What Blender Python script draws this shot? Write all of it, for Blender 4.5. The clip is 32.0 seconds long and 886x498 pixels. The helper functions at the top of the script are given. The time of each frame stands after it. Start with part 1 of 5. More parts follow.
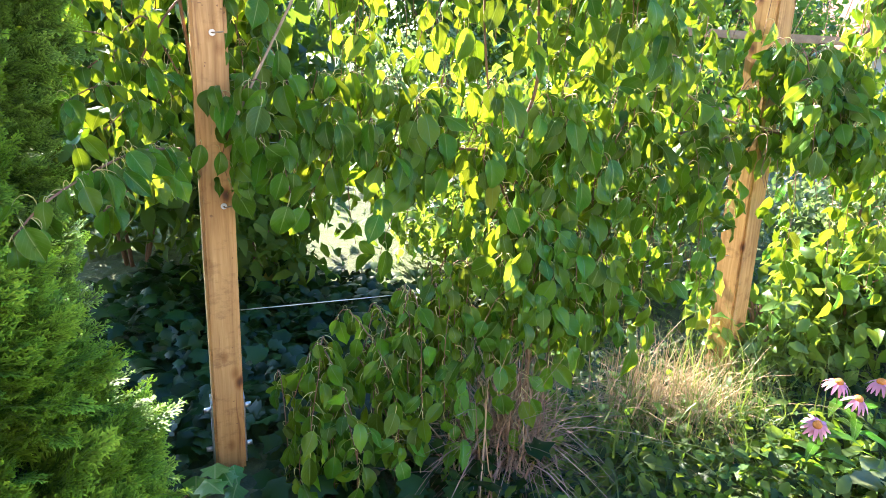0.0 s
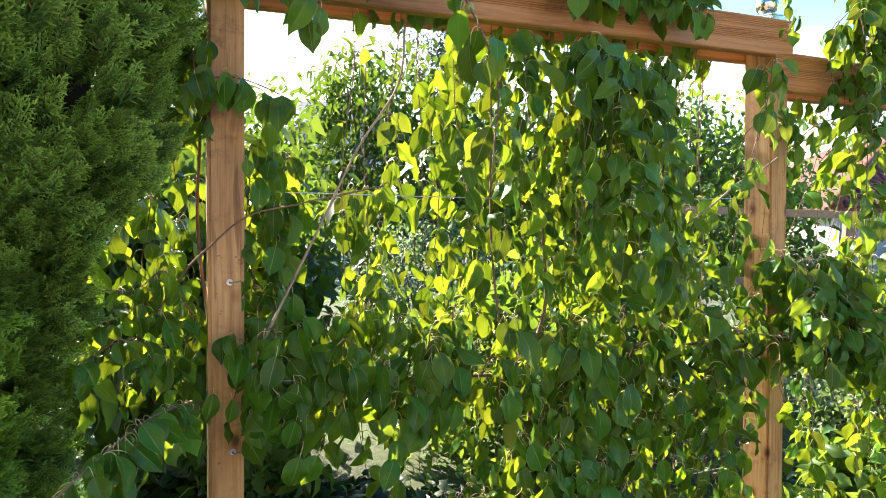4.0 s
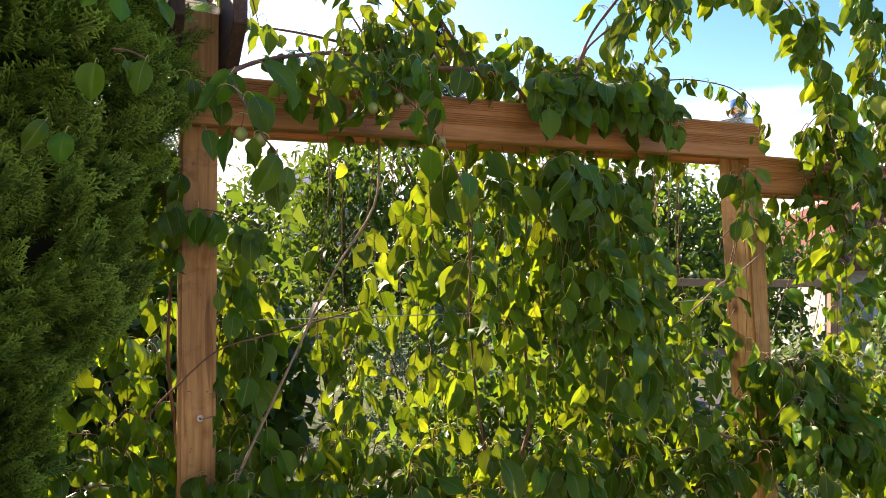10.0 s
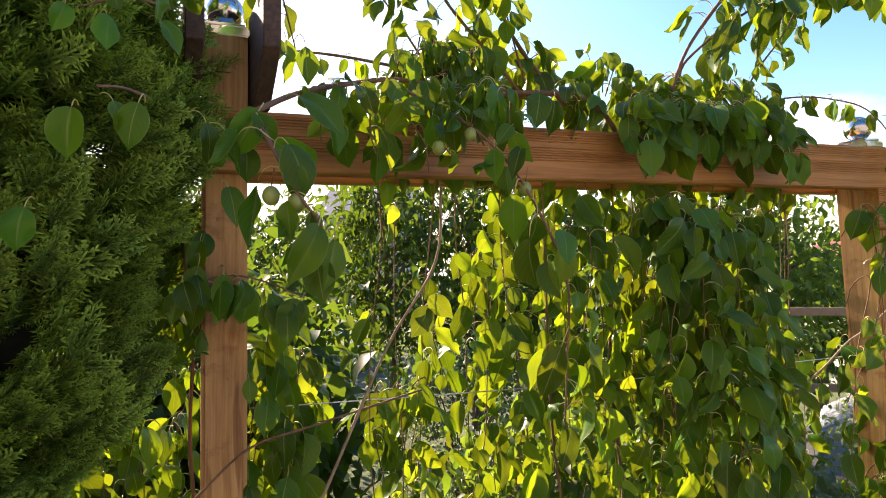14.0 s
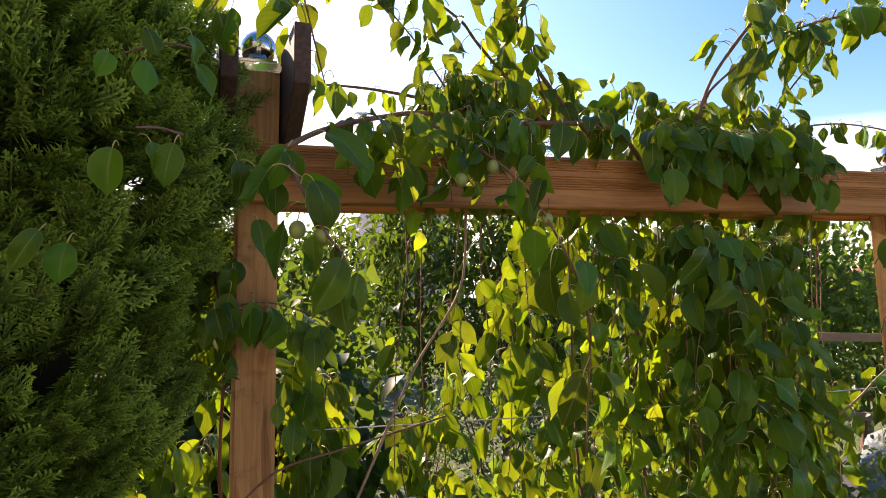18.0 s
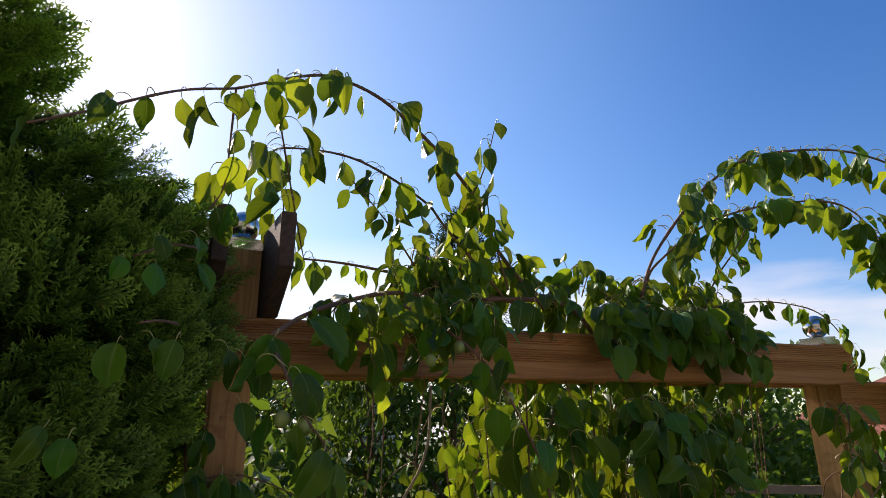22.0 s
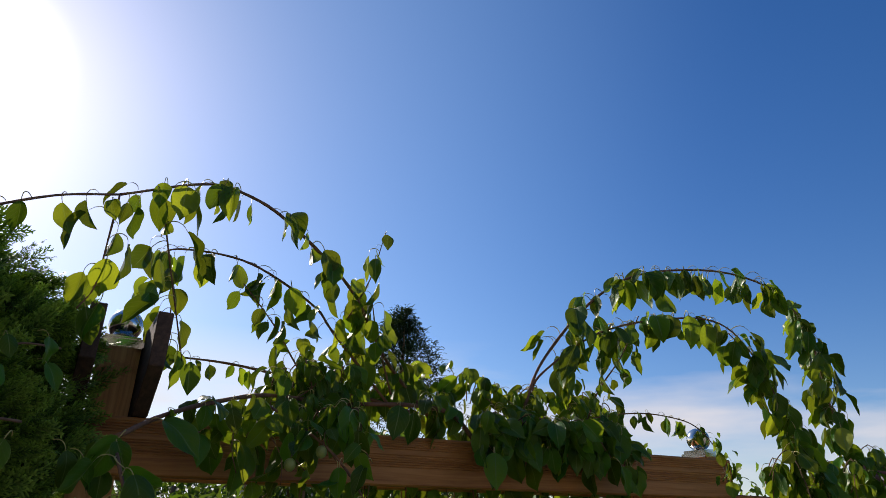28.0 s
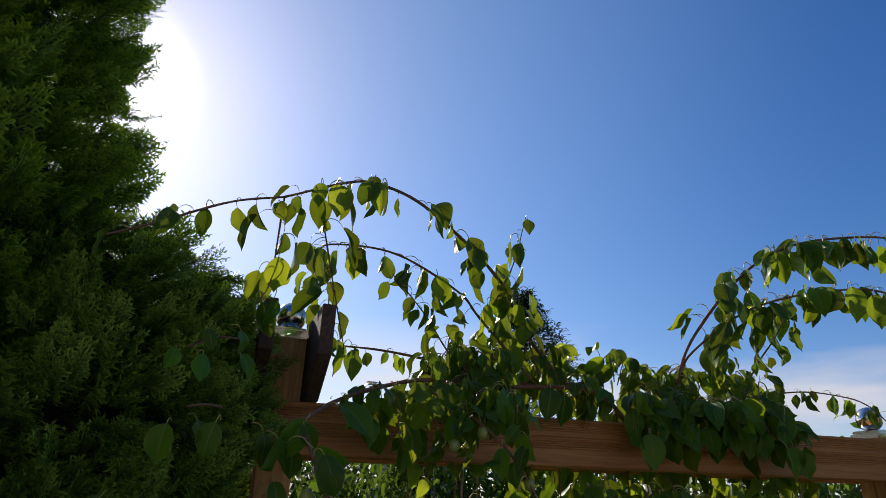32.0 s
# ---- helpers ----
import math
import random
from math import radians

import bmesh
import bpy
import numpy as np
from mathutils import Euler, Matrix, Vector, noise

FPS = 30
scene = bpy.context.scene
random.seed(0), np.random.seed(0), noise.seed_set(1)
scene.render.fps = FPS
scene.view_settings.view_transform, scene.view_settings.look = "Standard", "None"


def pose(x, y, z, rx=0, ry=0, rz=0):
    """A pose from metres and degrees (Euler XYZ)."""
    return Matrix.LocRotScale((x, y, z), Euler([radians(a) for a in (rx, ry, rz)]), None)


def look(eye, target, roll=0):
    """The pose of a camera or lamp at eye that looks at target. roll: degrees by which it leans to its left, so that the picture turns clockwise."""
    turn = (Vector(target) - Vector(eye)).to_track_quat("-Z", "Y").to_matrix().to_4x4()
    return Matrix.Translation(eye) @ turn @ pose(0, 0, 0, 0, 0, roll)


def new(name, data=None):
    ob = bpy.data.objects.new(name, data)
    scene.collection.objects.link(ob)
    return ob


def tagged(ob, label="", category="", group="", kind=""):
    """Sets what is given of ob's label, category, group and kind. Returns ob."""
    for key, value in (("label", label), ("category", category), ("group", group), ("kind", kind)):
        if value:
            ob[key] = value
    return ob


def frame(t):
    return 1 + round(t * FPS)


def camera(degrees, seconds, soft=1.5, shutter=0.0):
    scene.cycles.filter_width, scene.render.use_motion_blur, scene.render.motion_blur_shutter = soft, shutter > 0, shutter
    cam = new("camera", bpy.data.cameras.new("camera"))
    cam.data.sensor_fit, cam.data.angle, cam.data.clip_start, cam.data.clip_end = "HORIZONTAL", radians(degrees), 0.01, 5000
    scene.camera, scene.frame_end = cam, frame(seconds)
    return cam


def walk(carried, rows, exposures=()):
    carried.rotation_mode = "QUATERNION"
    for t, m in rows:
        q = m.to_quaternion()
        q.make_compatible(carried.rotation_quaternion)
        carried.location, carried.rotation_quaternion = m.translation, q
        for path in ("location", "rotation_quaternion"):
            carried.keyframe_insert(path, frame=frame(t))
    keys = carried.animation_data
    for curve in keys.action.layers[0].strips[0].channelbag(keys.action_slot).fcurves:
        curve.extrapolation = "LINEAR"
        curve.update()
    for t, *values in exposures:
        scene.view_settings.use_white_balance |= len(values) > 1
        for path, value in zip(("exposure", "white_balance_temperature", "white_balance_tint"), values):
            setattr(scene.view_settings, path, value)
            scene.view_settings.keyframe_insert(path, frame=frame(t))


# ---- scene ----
SKY_STRENGTH, SUN_STRENGTH = 0.13, 5.0
cam = camera(67.8, 32.0, 0.78)
PATH = [
    (0, (0.058, 0.055, 1.379), (0.016, 1.947, 0.731), 3.6),
    (0.5, (0.052, 0.055, 1.377), (-0.006, 1.962, 0.779), 3.3),
    (1, (0.04, 0.064, 1.408), (-0.037, 1.994, 0.891), 3.1),
    (1.5, (0.017, 0.085, 1.44), (-0.031, 2.037, 1.004), 3.0),
    (2, (0.035, 0.093, 1.477), (-0.014, 2.065, 1.147), 2.3),
    (2.5, (0.034, 0.101, 1.511), (-0.015, 2.079, 1.219), 1.4),
    (3, (0.026, 0.105, 1.513), (-0.042, 2.09, 1.273), 1.0),
    (3.5, (0.002, 0.112, 1.551), (-0.057, 2.1, 1.345), 1.7),
    (5.5, (0.048, 0.102, 1.605), (-0.03, 2.093, 1.43), 1.4),
    (6, (0.062, 0.105, 1.612), (-0.046, 2.095, 1.443), 1.6),
    (6.5, (0.062, 0.109, 1.629), (-0.081, 2.1, 1.501), 1.3),
    (7, (0.063, 0.114, 1.652), (-0.074, 2.107, 1.552), 1.2),
    (7.5, (0.052, 0.123, 1.689), (-0.048, 2.12, 1.636), 0.6),
    (8, (0.059, 0.114, 1.717), (-0.053, 2.11, 1.727), 0.9),
    (8.5, (0.044, 0.114, 1.729), (-0.057, 2.111, 1.783), 1.1),
    (9, (0.041, 0.127, 1.734), (-0.047, 2.124, 1.766), 1.5),
    (9.5, (0.037, 0.128, 1.738), (-0.022, 2.127, 1.745), 1.2),
    (10, (0.032, 0.148, 1.751), (-0.001, 2.147, 1.743), 0.5),
    (10.5, (-0.007, 0.177, 1.764), (-0.087, 2.174, 1.842), -0.4),
    (11, (-0.05, 0.233, 1.792), (-0.166, 2.227, 1.899), -0.8),
    (11.5, (-0.049, 0.341, 1.802), (-0.258, 2.326, 1.936), -2.5),
    (12, (-0.059, 0.434, 1.813), (-0.248, 2.423, 1.91), -1.8),
    (12.5, (-0.065, 0.46, 1.83), (-0.239, 2.451, 1.915), -1.3),
    (13, (-0.074, 0.481, 1.841), (-0.183, 2.478, 1.806), -0.1),
    (13.5, (-0.061, 0.476, 1.841), (-0.202, 2.471, 1.864), -0.2),
    (14, (-0.057, 0.47, 1.855), (-0.21, 2.463, 1.901), -0.3),
    (14.5, (-0.052, 0.466, 1.855), (-0.208, 2.458, 1.925), 0.0),
    (16.5, (-0.038, 0.468, 1.87), (-0.198, 2.46, 1.937), -1.2),
    (17, (-0.036, 0.465, 1.864), (-0.21, 2.455, 1.963), -1.1),
    (17.5, (-0.029, 0.448, 1.878), (-0.241, 2.434, 1.985), -0.6),
    (18, (-0.038, 0.446, 1.871), (-0.287, 2.428, 1.979), -0.0),
    (18.5, (-0.049, 0.436, 1.888), (-0.293, 2.417, 2.025), -0.2),
    (19, (-0.055, 0.439, 1.898), (-0.267, 2.422, 2.048), 0.2),
    (19.5, (-0.047, 0.429, 1.906), (-0.245, 2.415, 2.046), 0.5),
    (20, (-0.047, 0.415, 1.924), (-0.232, 2.397, 2.115), -0.2),
    (20.5, (-0.049, 0.406, 1.931), (-0.214, 2.385, 2.171), -0.0),
    (21, (-0.055, 0.393, 1.943), (-0.189, 2.365, 2.245), -0.2),
    (21.5, (-0.062, 0.369, 1.949), (-0.169, 2.323, 2.36), 0.3),
    (22, (-0.06, 0.329, 1.941), (-0.165, 2.259, 2.453), 0.6),
    (22.5, (-0.068, 0.299, 1.942), (-0.195, 2.212, 2.513), 1.5),
    (23, (-0.075, 0.283, 1.941), (-0.177, 2.182, 2.56), 1.3),
    (23.5, (-0.07, 0.269, 1.945), (-0.15, 2.163, 2.583), 1.4),
    (24, (-0.064, 0.256, 1.942), (-0.153, 2.14, 2.607), 1.6),
    (24.5, (-0.063, 0.254, 1.938), (-0.143, 2.135, 2.613), 1.0),
    (26.5, (0.03, 0.259, 1.933), (-0.006, 2.135, 2.626), -0.7),
    (27, (0.051, 0.258, 1.94), (0.063, 2.124, 2.661), 0.6),
    (27.5, (0.086, 0.249, 1.933), (0.102, 2.093, 2.707), 1.1),
    (28, (0.113, 0.245, 1.939), (0.15, 2.079, 2.735), 1.5),
    (28.5, (0.137, 0.238, 1.933), (0.207, 2.066, 2.743), 1.2),
    (29, (0.144, 0.238, 1.927), (0.243, 2.061, 2.744), 1.2),
    (29.5, (0.149, 0.24, 1.926), (0.27, 2.064, 2.738), 1.0),
    (30, (0.149, 0.228, 1.927), (0.232, 2.055, 2.738), 0.8),
    (30.5, (0.131, 0.229, 1.924), (0.117, 2.061, 2.727), 1.3),
    (31, (0.098, 0.227, 1.925), (-0.059, 2.064, 2.701), 3.1),
    (31.5, (0.062, 0.227, 1.927), (-0.177, 2.063, 2.684), 3.3),
    (32, (0.041, 0.221, 1.933), (-0.266, 2.054, 2.672), 2.5),
]
EXPOSURES = [(0.0, 3.28, 6700, 15), (1.5, 2.95, 6650, 15), (3.0, 2.5, 6750, 17), (6.0, 2.3, 7000, 20), (8.0, 1.88, 7500, 23), (9.0, 1.58, 7700, 24), (13.0, 1.7, 8150, 26), (17.0, 1.5, 8300, 28), (19.0, 1.25, 8300, 28), (20.0, 1.12, 8150, 27), (21.0, 0.8, 7750, 24), (23.0, 0.12, 7000, 18), (28.0, -0.05, 6950, 18), (32.0, -0.12, 6900, 18)]
walk(cam, [(t, look(eye, target, roll)) for t, eye, target, roll in PATH], EXPOSURES)

# ---------------------------------------------------------------- sun, sky
SUN_EL, SUN_AZ = radians(31.0), radians(-41.0)
SUN_DIR = Vector((math.sin(SUN_AZ) * math.cos(SUN_EL), math.cos(SUN_AZ) * math.cos(SUN_EL), math.sin(SUN_EL)))
world = bpy.data.worlds.new("sky_world")
scene.world = world
world.use_nodes = True
wn, wl = world.node_tree.nodes, world.node_tree.links
sky = wn.new("ShaderNodeTexSky")
sky.sky_type = "NISHITA"
sky.sun_disc = False
sky.sun_elevation, sky.sun_rotation = SUN_EL, SUN_AZ % (2 * math.pi)
sky.air_density, sky.dust_density, sky.ozone_density = 1.0, 0.45, 3.0
# thin broken cloud low over the horizon, all the way round
geo = wn.new("ShaderNodeNewGeometry")
wsep = wn.new("ShaderNodeSeparateXYZ")
wmap = wn.new("ShaderNodeMapping")
wmap.inputs["Scale"].default_value = (1.0, 1.0, 5.0)
wmap.inputs["Location"].default_value = (0.6, 2.3, 1.1)
wnoise = wn.new("ShaderNodeTexNoise")
wnoise.inputs["Scale"].default_value, wnoise.inputs["Detail"].default_value = 2.4, 6
wl.new(geo.outputs["Position"], wsep.inputs[0])
wl.new(geo.outputs["Position"], wmap.inputs[0])
wl.new(wmap.outputs[0], wnoise.inputs["Vector"])
wlow = wn.new("ShaderNodeMapRange")
wlow.inputs[1].default_value, wlow.inputs[2].default_value, wlow.inputs[3].default_value, wlow.inputs[4].default_value = 0.17, 0.27, 1.0, 0.0
wl.new(wsep.outputs[2], wlow.inputs[0])
wcl = wn.new("ShaderNodeMapRange")
wcl.inputs[1].default_value, wcl.inputs[2].default_value = 0.44, 0.70
# the bank stands thicker below the sun
wbank = wn.new("ShaderNodeVectorMath")
wbank.operation = "DOT_PRODUCT"
wl.new(geo.outputs["Position"], wbank.inputs[0])
wbank.inputs[1].default_value = (-0.37, 0.92, 0.14)
wthick = wn.new("ShaderNodeMapRange")
wthick.inputs[1].default_value, wthick.inputs[2].default_value, wthick.inputs[4].default_value = 0.90, 0.99, 0.22
wl.new(wbank.outputs["Value"], wthick.inputs[0])
wsum = wn.new("ShaderNodeMath")
wl.new(wnoise.outputs["Fac"], wsum.inputs[0])
wl.new(wthick.outputs[0], wsum.inputs[1])
wl.new(wsum.outputs[0], wcl.inputs[0])
wfac = wn.new("ShaderNodeMath")
wfac.operation = "MULTIPLY"
wl.new(wlow.outputs[0], wfac.inputs[0])
wl.new(wcl.outputs[0], wfac.inputs[1])
wmix = wn.new("ShaderNodeMix")
wmix.data_type = "RGBA"
wl.new(wfac.outputs[0], wmix.inputs[0])
whs = wn.new("ShaderNodeHueSaturation")
whs.inputs["Saturation"].default_value, whs.inputs["Hue"].default_value = 1.34, 0.509
wl.new(sky.outputs[0], whs.inputs["Color"])
wl.new(whs.outputs[0], wmix.inputs[6])
wmix.inputs[7].default_value = (5.6, 5.9, 6.4, 1)
# the bright aureole round the sun, camera glare painted into it, with the disc in its middle
wdot = wn.new("ShaderNodeVectorMath")
wdot.operation = "DOT_PRODUCT"
wl.new(geo.outputs["Position"], wdot.inputs[0])
wdot.inputs[1].default_value = SUN_DIR
wadd = wmix.outputs[2]
for inner, outer, glow in ((0.5, 7.5, (3.0, 3.0, 2.9)), (3.0, 60.0, (0.55, 0.95, 1.1)), (0.5, 0.9, (60.0, 58.0, 54.0))):
    ring = wn.new("ShaderNodeMapRange")
    ring.interpolation_type = "SMOOTHSTEP"
    ring.inputs[1].default_value, ring.inputs[2].default_value = math.cos(radians(outer)), math.cos(radians(inner))
    wl.new(wdot.outputs["Value"], ring.inputs[0])
    lit = wn.new("ShaderNodeMix")
    lit.data_type, lit.blend_type = "RGBA", "ADD"
    lit.inputs[7].default_value = (*glow, 1)
    wl.new(ring.outputs[0], lit.inputs[0])
    wl.new(wadd, lit.inputs[6])
    wadd = lit.outputs[2]
wl.new(wadd, wn["Background"].inputs[0])
wn["Background"].inputs[1].default_value = SKY_STRENGTH
sun = new("sun", bpy.data.lights.new("sun", "SUN"))
sun.data.energy, sun.data.angle, sun.data.color = SUN_STRENGTH, radians(0.53), (1.0, 0.94, 0.84)
sun.matrix_world = look(SUN_DIR * 20, (0, 0, 0))


# ---------------------------------------------------------------- materials
def node_mat(name):
    m = bpy.data.materials.new(name)
    m.use_nodes = True
    return m, m.node_tree.nodes, m.node_tree.links, m.node_tree.nodes["Principled BSDF"]


def ramp(nodes, stops):
    r = nodes.new("ShaderNodeValToRGB")
    while len(r.color_ramp.elements) < len(stops):
        r.color_ramp.elements.new(0.5)
    for e, (p, c) in zip(r.color_ramp.elements, stops):
        e.position, e.color = p, (*c, 1)
    return r


def noise_node(nodes, links, coord, scale, detail=4, rough=0.55, stretch=None):
    n = nodes.new("ShaderNodeTexNoise")
    n.inputs["Scale"].default_value, n.inputs["Detail"].default_value, n.inputs["Roughness"].default_value = scale, detail, rough
    if stretch:
        mp = nodes.new("ShaderNodeMapping")
        mp.inputs["Scale"].default_value = stretch
        links.new(coord, mp.inputs[0])
        coord = mp.outputs[0]
    links.new(coord, n.inputs["Vector"])
    return n


def mix_rgb(nodes, links, fac, a, b, mode="MIX"):
    x = nodes.new("ShaderNodeMix")
    x.data_type, x.blend_type = "RGBA", mode
    for sock, v in ((x.inputs[0], fac), (x.inputs[6], a), (x.inputs[7], b)):
        if isinstance(v, (int, float)):
            sock.default_value = v
        elif isinstance(v, tuple):
            sock.default_value = (*v, 1)
        else:
            links.new(v, sock)
    return x.outputs[2]


def math_node(nodes, links, op, a, b=None, c=None):
    x = nodes.new("ShaderNodeMath")
    x.operation = op
    for sock, v in zip(x.inputs, (a, b, c)):
        if v is None:
            continue
        if isinstance(v, (int, float)):
            sock.default_value = v
        else:
            links.new(v, sock)
    return x.outputs[0]


def bump(nodes, links, height, strength, dist, bsdf):
    b = nodes.new("ShaderNodeBump")
    b.inputs["Strength"].default_value, b.inputs["Distance"].default_value = strength, dist
    links.new(height, b.inputs["Height"])
    links.new(b.outputs[0], bsdf.inputs["Normal"])
    return b


def wood_mat(name, light, mid, dark, rough=0.6, knots=True):
    """Timber with its grain along the object's own x axis."""
    m, n, l, p = node_mat(name)
    co = n.new("ShaderNodeTexCoord").outputs["Object"]
    info = n.new("ShaderNodeObjectInfo")
    shift = n.new("ShaderNodeVectorMath")
    shift.operation = "ADD"
    l.new(co, shift.inputs[0])
    l.new(info.outputs["Random"], shift.inputs[1])
    co2 = shift.outputs[0]
    warp = noise_node(n, l, co2, 3.0, 3, 0.5, (1.0, 3.0, 3.0))
    bend = n.new("ShaderNodeVectorMath")
    bend.operation = "MULTIPLY_ADD"
    l.new(warp.outputs["Color"], bend.inputs[0])
    bend.inputs[1].default_value = (0.0, 0.03, 0.03)
    l.new(co2, bend.inputs[2])
    grain = noise_node(n, l, bend.outputs[0], 14.0, 6, 0.65, (0.12, 6.0, 6.0))
    fine = noise_node(n, l, bend.outputs[0], 60.0, 4, 0.6, (0.08, 5.0, 5.0))
    blotch = noise_node(n, l, co2, 5.0, 4, 0.6, (0.5, 1.5, 1.5))
    r = ramp(n, ((0.30, dark), (0.48, mid), (0.68, light)))
    l.new(grain.outputs["Fac"], r.inputs[0])
    c = mix_rgb(n, l, math_node(n, l, "MULTIPLY", fine.outputs["Fac"], 0.5), r.outputs[0], mid, "MULTIPLY")
    br = ramp(n, ((0.33, (0.50, 0.42, 0.36)), (0.52, (1.0, 1.0, 1.0))))
    l.new(blotch.outputs["Fac"], br.inputs[0])
    c = mix_rgb(n, l, 0.7, c, br.outputs[0], "MULTIPLY")
    if knots:
        v = n.new("ShaderNodeTexVoronoi")
        v.inputs["Scale"].default_value, v.inputs["Randomness"].default_value = 8.5, 1.0
        mp = n.new("ShaderNodeMapping")
        mp.inputs["Scale"].default_value = (1.0, 1.6, 1.6)
        l.new(co2, mp.inputs[0])
        l.new(mp.outputs[0], v.inputs["Vector"])
        kr = ramp(n, ((0.07, (0.09, 0.04, 0.022)), (0.12, (0.30, 0.17, 0.10)), (0.18, (0.68, 0.54, 0.42)), (0.28, (1.0, 1.0, 1.0))))
        l.new(v.outputs["Distance"], kr.inputs[0])
        c = mix_rgb(n, l, 0.9, c, kr.outputs[0], "MULTIPLY")
        smear = noise_node(n, l, co2, 9.0, 5, 0.7, (1.6, 1.0, 1.0))
        sr = ramp(n, ((0.55, (1.0, 1.0, 1.0)), (0.70, (0.42, 0.33, 0.28))))
        l.new(smear.outputs["Fac"], sr.inputs[0])
        c = mix_rgb(n, l, 0.75, c, sr.outputs[0], "MULTIPLY")
        check = noise_node(n, l, bend.outputs[0], 22.0, 2, 0.5, (0.10, 2.2, 2.2))
        cr = ramp(n, ((0.66, (1.0, 1.0, 1.0)), (0.70, (0.45, 0.33, 0.25))))
        l.new(check.outputs["Fac"], cr.inputs[0])
        c = mix_rgb(n, l, 0.7, c, cr.outputs[0], "MULTIPLY")
    l.new(c, p.inputs["Base Color"])
    p.inputs["Roughness"].default_value = rough
    bump(n, l, grain.outputs["Fac"], 0.35, 0.002, p)
    return m


def leaf_mat(name, top, glow, share=0.45, rough=0.42, veins=True, spread=0.35, dry=(0.35, 0.30, 0.04), gloss=0.45, tips=None, thick=0.0):
    """A leaf blade: glossy top, lit through from behind. uv.x runs across it, uv.y from stalk to tip; uv.x of 2 is the stalk."""
    m, n, l, p = node_mat(name)
    uv = n.new("ShaderNodeUVMap").outputs[0]
    sep = n.new("ShaderNodeSeparateXYZ")
    l.new(uv, sep.inputs[0])
    u, v = sep.outputs[0], sep.outputs[1]
    isl = n.new("ShaderNodeNewGeometry").outputs["Random Per Island"]
    rnd = math_node(n, l, "FRACT", math_node(n, l, "ADD", n.new("ShaderNodeObjectInfo").outputs["Random"], isl))
    co = n.new("ShaderNodeTexCoord").outputs["Object"]
    mott = noise_node(n, l, co, 45.0, 3, 0.6)
    side = math_node(n, l, "ABSOLUTE", math_node(n, l, "SUBTRACT", u, 0.5))
    rib = math_node(n, l, "LESS_THAN", side, 0.022)
    stalk = math_node(n, l, "GREATER_THAN", u, 1.5)
    hsv = n.new("ShaderNodeHueSaturation")
    l.new(math_node(n, l, "MULTIPLY_ADD", rnd, 0.05, 0.475), hsv.inputs["Hue"])
    l.new(math_node(n, l, "MULTIPLY_ADD", math_node(n, l, "FRACT", math_node(n, l, "MULTIPLY", rnd, 7.31)), 2 * spread, 1.0 - spread), hsv.inputs["Value"])
    hsv.inputs["Color"].default_value = (*top, 1)
    c = mix_rgb(n, l, math_node(n, l, "MULTIPLY", mott.outputs["Fac"], 0.45), hsv.outputs[0], tuple(0.5 * k for k in top))
    old = math_node(n, l, "GREATER_THAN", math_node(n, l, "FRACT", math_node(n, l, "MULTIPLY", rnd, 13.7)), 0.996)
    c = mix_rgb(n, l, math_node(n, l, "MULTIPLY", old, 0.7), c, dry)
    # pale young tips; the near-black bases also paint shade between sprays
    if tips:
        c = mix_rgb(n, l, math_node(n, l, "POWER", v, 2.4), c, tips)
    g = mix_rgb(n, l, math_node(n, l, "FRACT", math_node(n, l, "MULTIPLY", rnd, 3.77)), glow, tuple(k * f for k, f in zip(glow, (0.62, 0.85, 0.6))))
    if thick:
        old_blade = math_node(n, l, "POWER", math_node(n, l, "FRACT", math_node(n, l, "MULTIPLY", rnd, 5.13)), 1.8)
        g = mix_rgb(n, l, math_node(n, l, "MULTIPLY_ADD", old_blade, thick, 1.0 - thick), (0.0, 0.0, 0.0), g)
    if veins:
        w = n.new("ShaderNodeTexWave")
        w.wave_type, w.bands_direction = "BANDS", "Y"
        w.inputs["Scale"].default_value, w.inputs["Distortion"].default_value = 2.1, 0.6
        cb = n.new("ShaderNodeCombineXYZ")
        l.new(math_node(n, l, "SUBTRACT", v, math_node(n, l, "MULTIPLY", side, 0.75)), cb.inputs[1])
        l.new(cb.outputs[0], w.inputs["Vector"])
        vein = math_node(n, l, "GREATER_THAN", w.outputs["Fac"], 0.93)
        # pale leaf margin, with the bright edge of backlight painted in as well
        rim = math_node(n, l, "MULTIPLY", math_node(n, l, "GREATER_THAN", side, 0.478), 0.9)
        line = math_node(n, l, "MAXIMUM", math_node(n, l, "MULTIPLY", vein, 0.18), math_node(n, l, "MAXIMUM", rib, rim))
        c = mix_rgb(n, l, math_node(n, l, "MULTIPLY", line, 0.6), c, (0.26, 0.36, 0.11))
        g = mix_rgb(n, l, math_node(n, l, "MULTIPLY", line, 0.4), g, (0.10, 0.16, 0.02))
        bump(n, l, math_node(n, l, "SUBTRACT", 1.0, line), 0.35, 0.002, p)
    c = mix_rgb(n, l, stalk, c, (0.46, 0.42, 0.16))
    l.new(c, p.inputs["Base Color"])
    p.inputs["Roughness"].default_value = rough
    p.inputs["Specular IOR Level"].default_value = gloss
    t = n.new("ShaderNodeBsdfTranslucent")
    l.new(g, t.inputs[0])
    mx = n.new("ShaderNodeMixShader")
    l.new(math_node(n, l, "MULTIPLY", math_node(n, l, "SUBTRACT", 1.0, stalk), share), mx.inputs[0])
    l.new(p.outputs[0], mx.inputs[1])
    l.new(t.outputs[0], mx.inputs[2])
    l.new(mx.outputs[0], n["Material Output"].inputs[0])
    return m


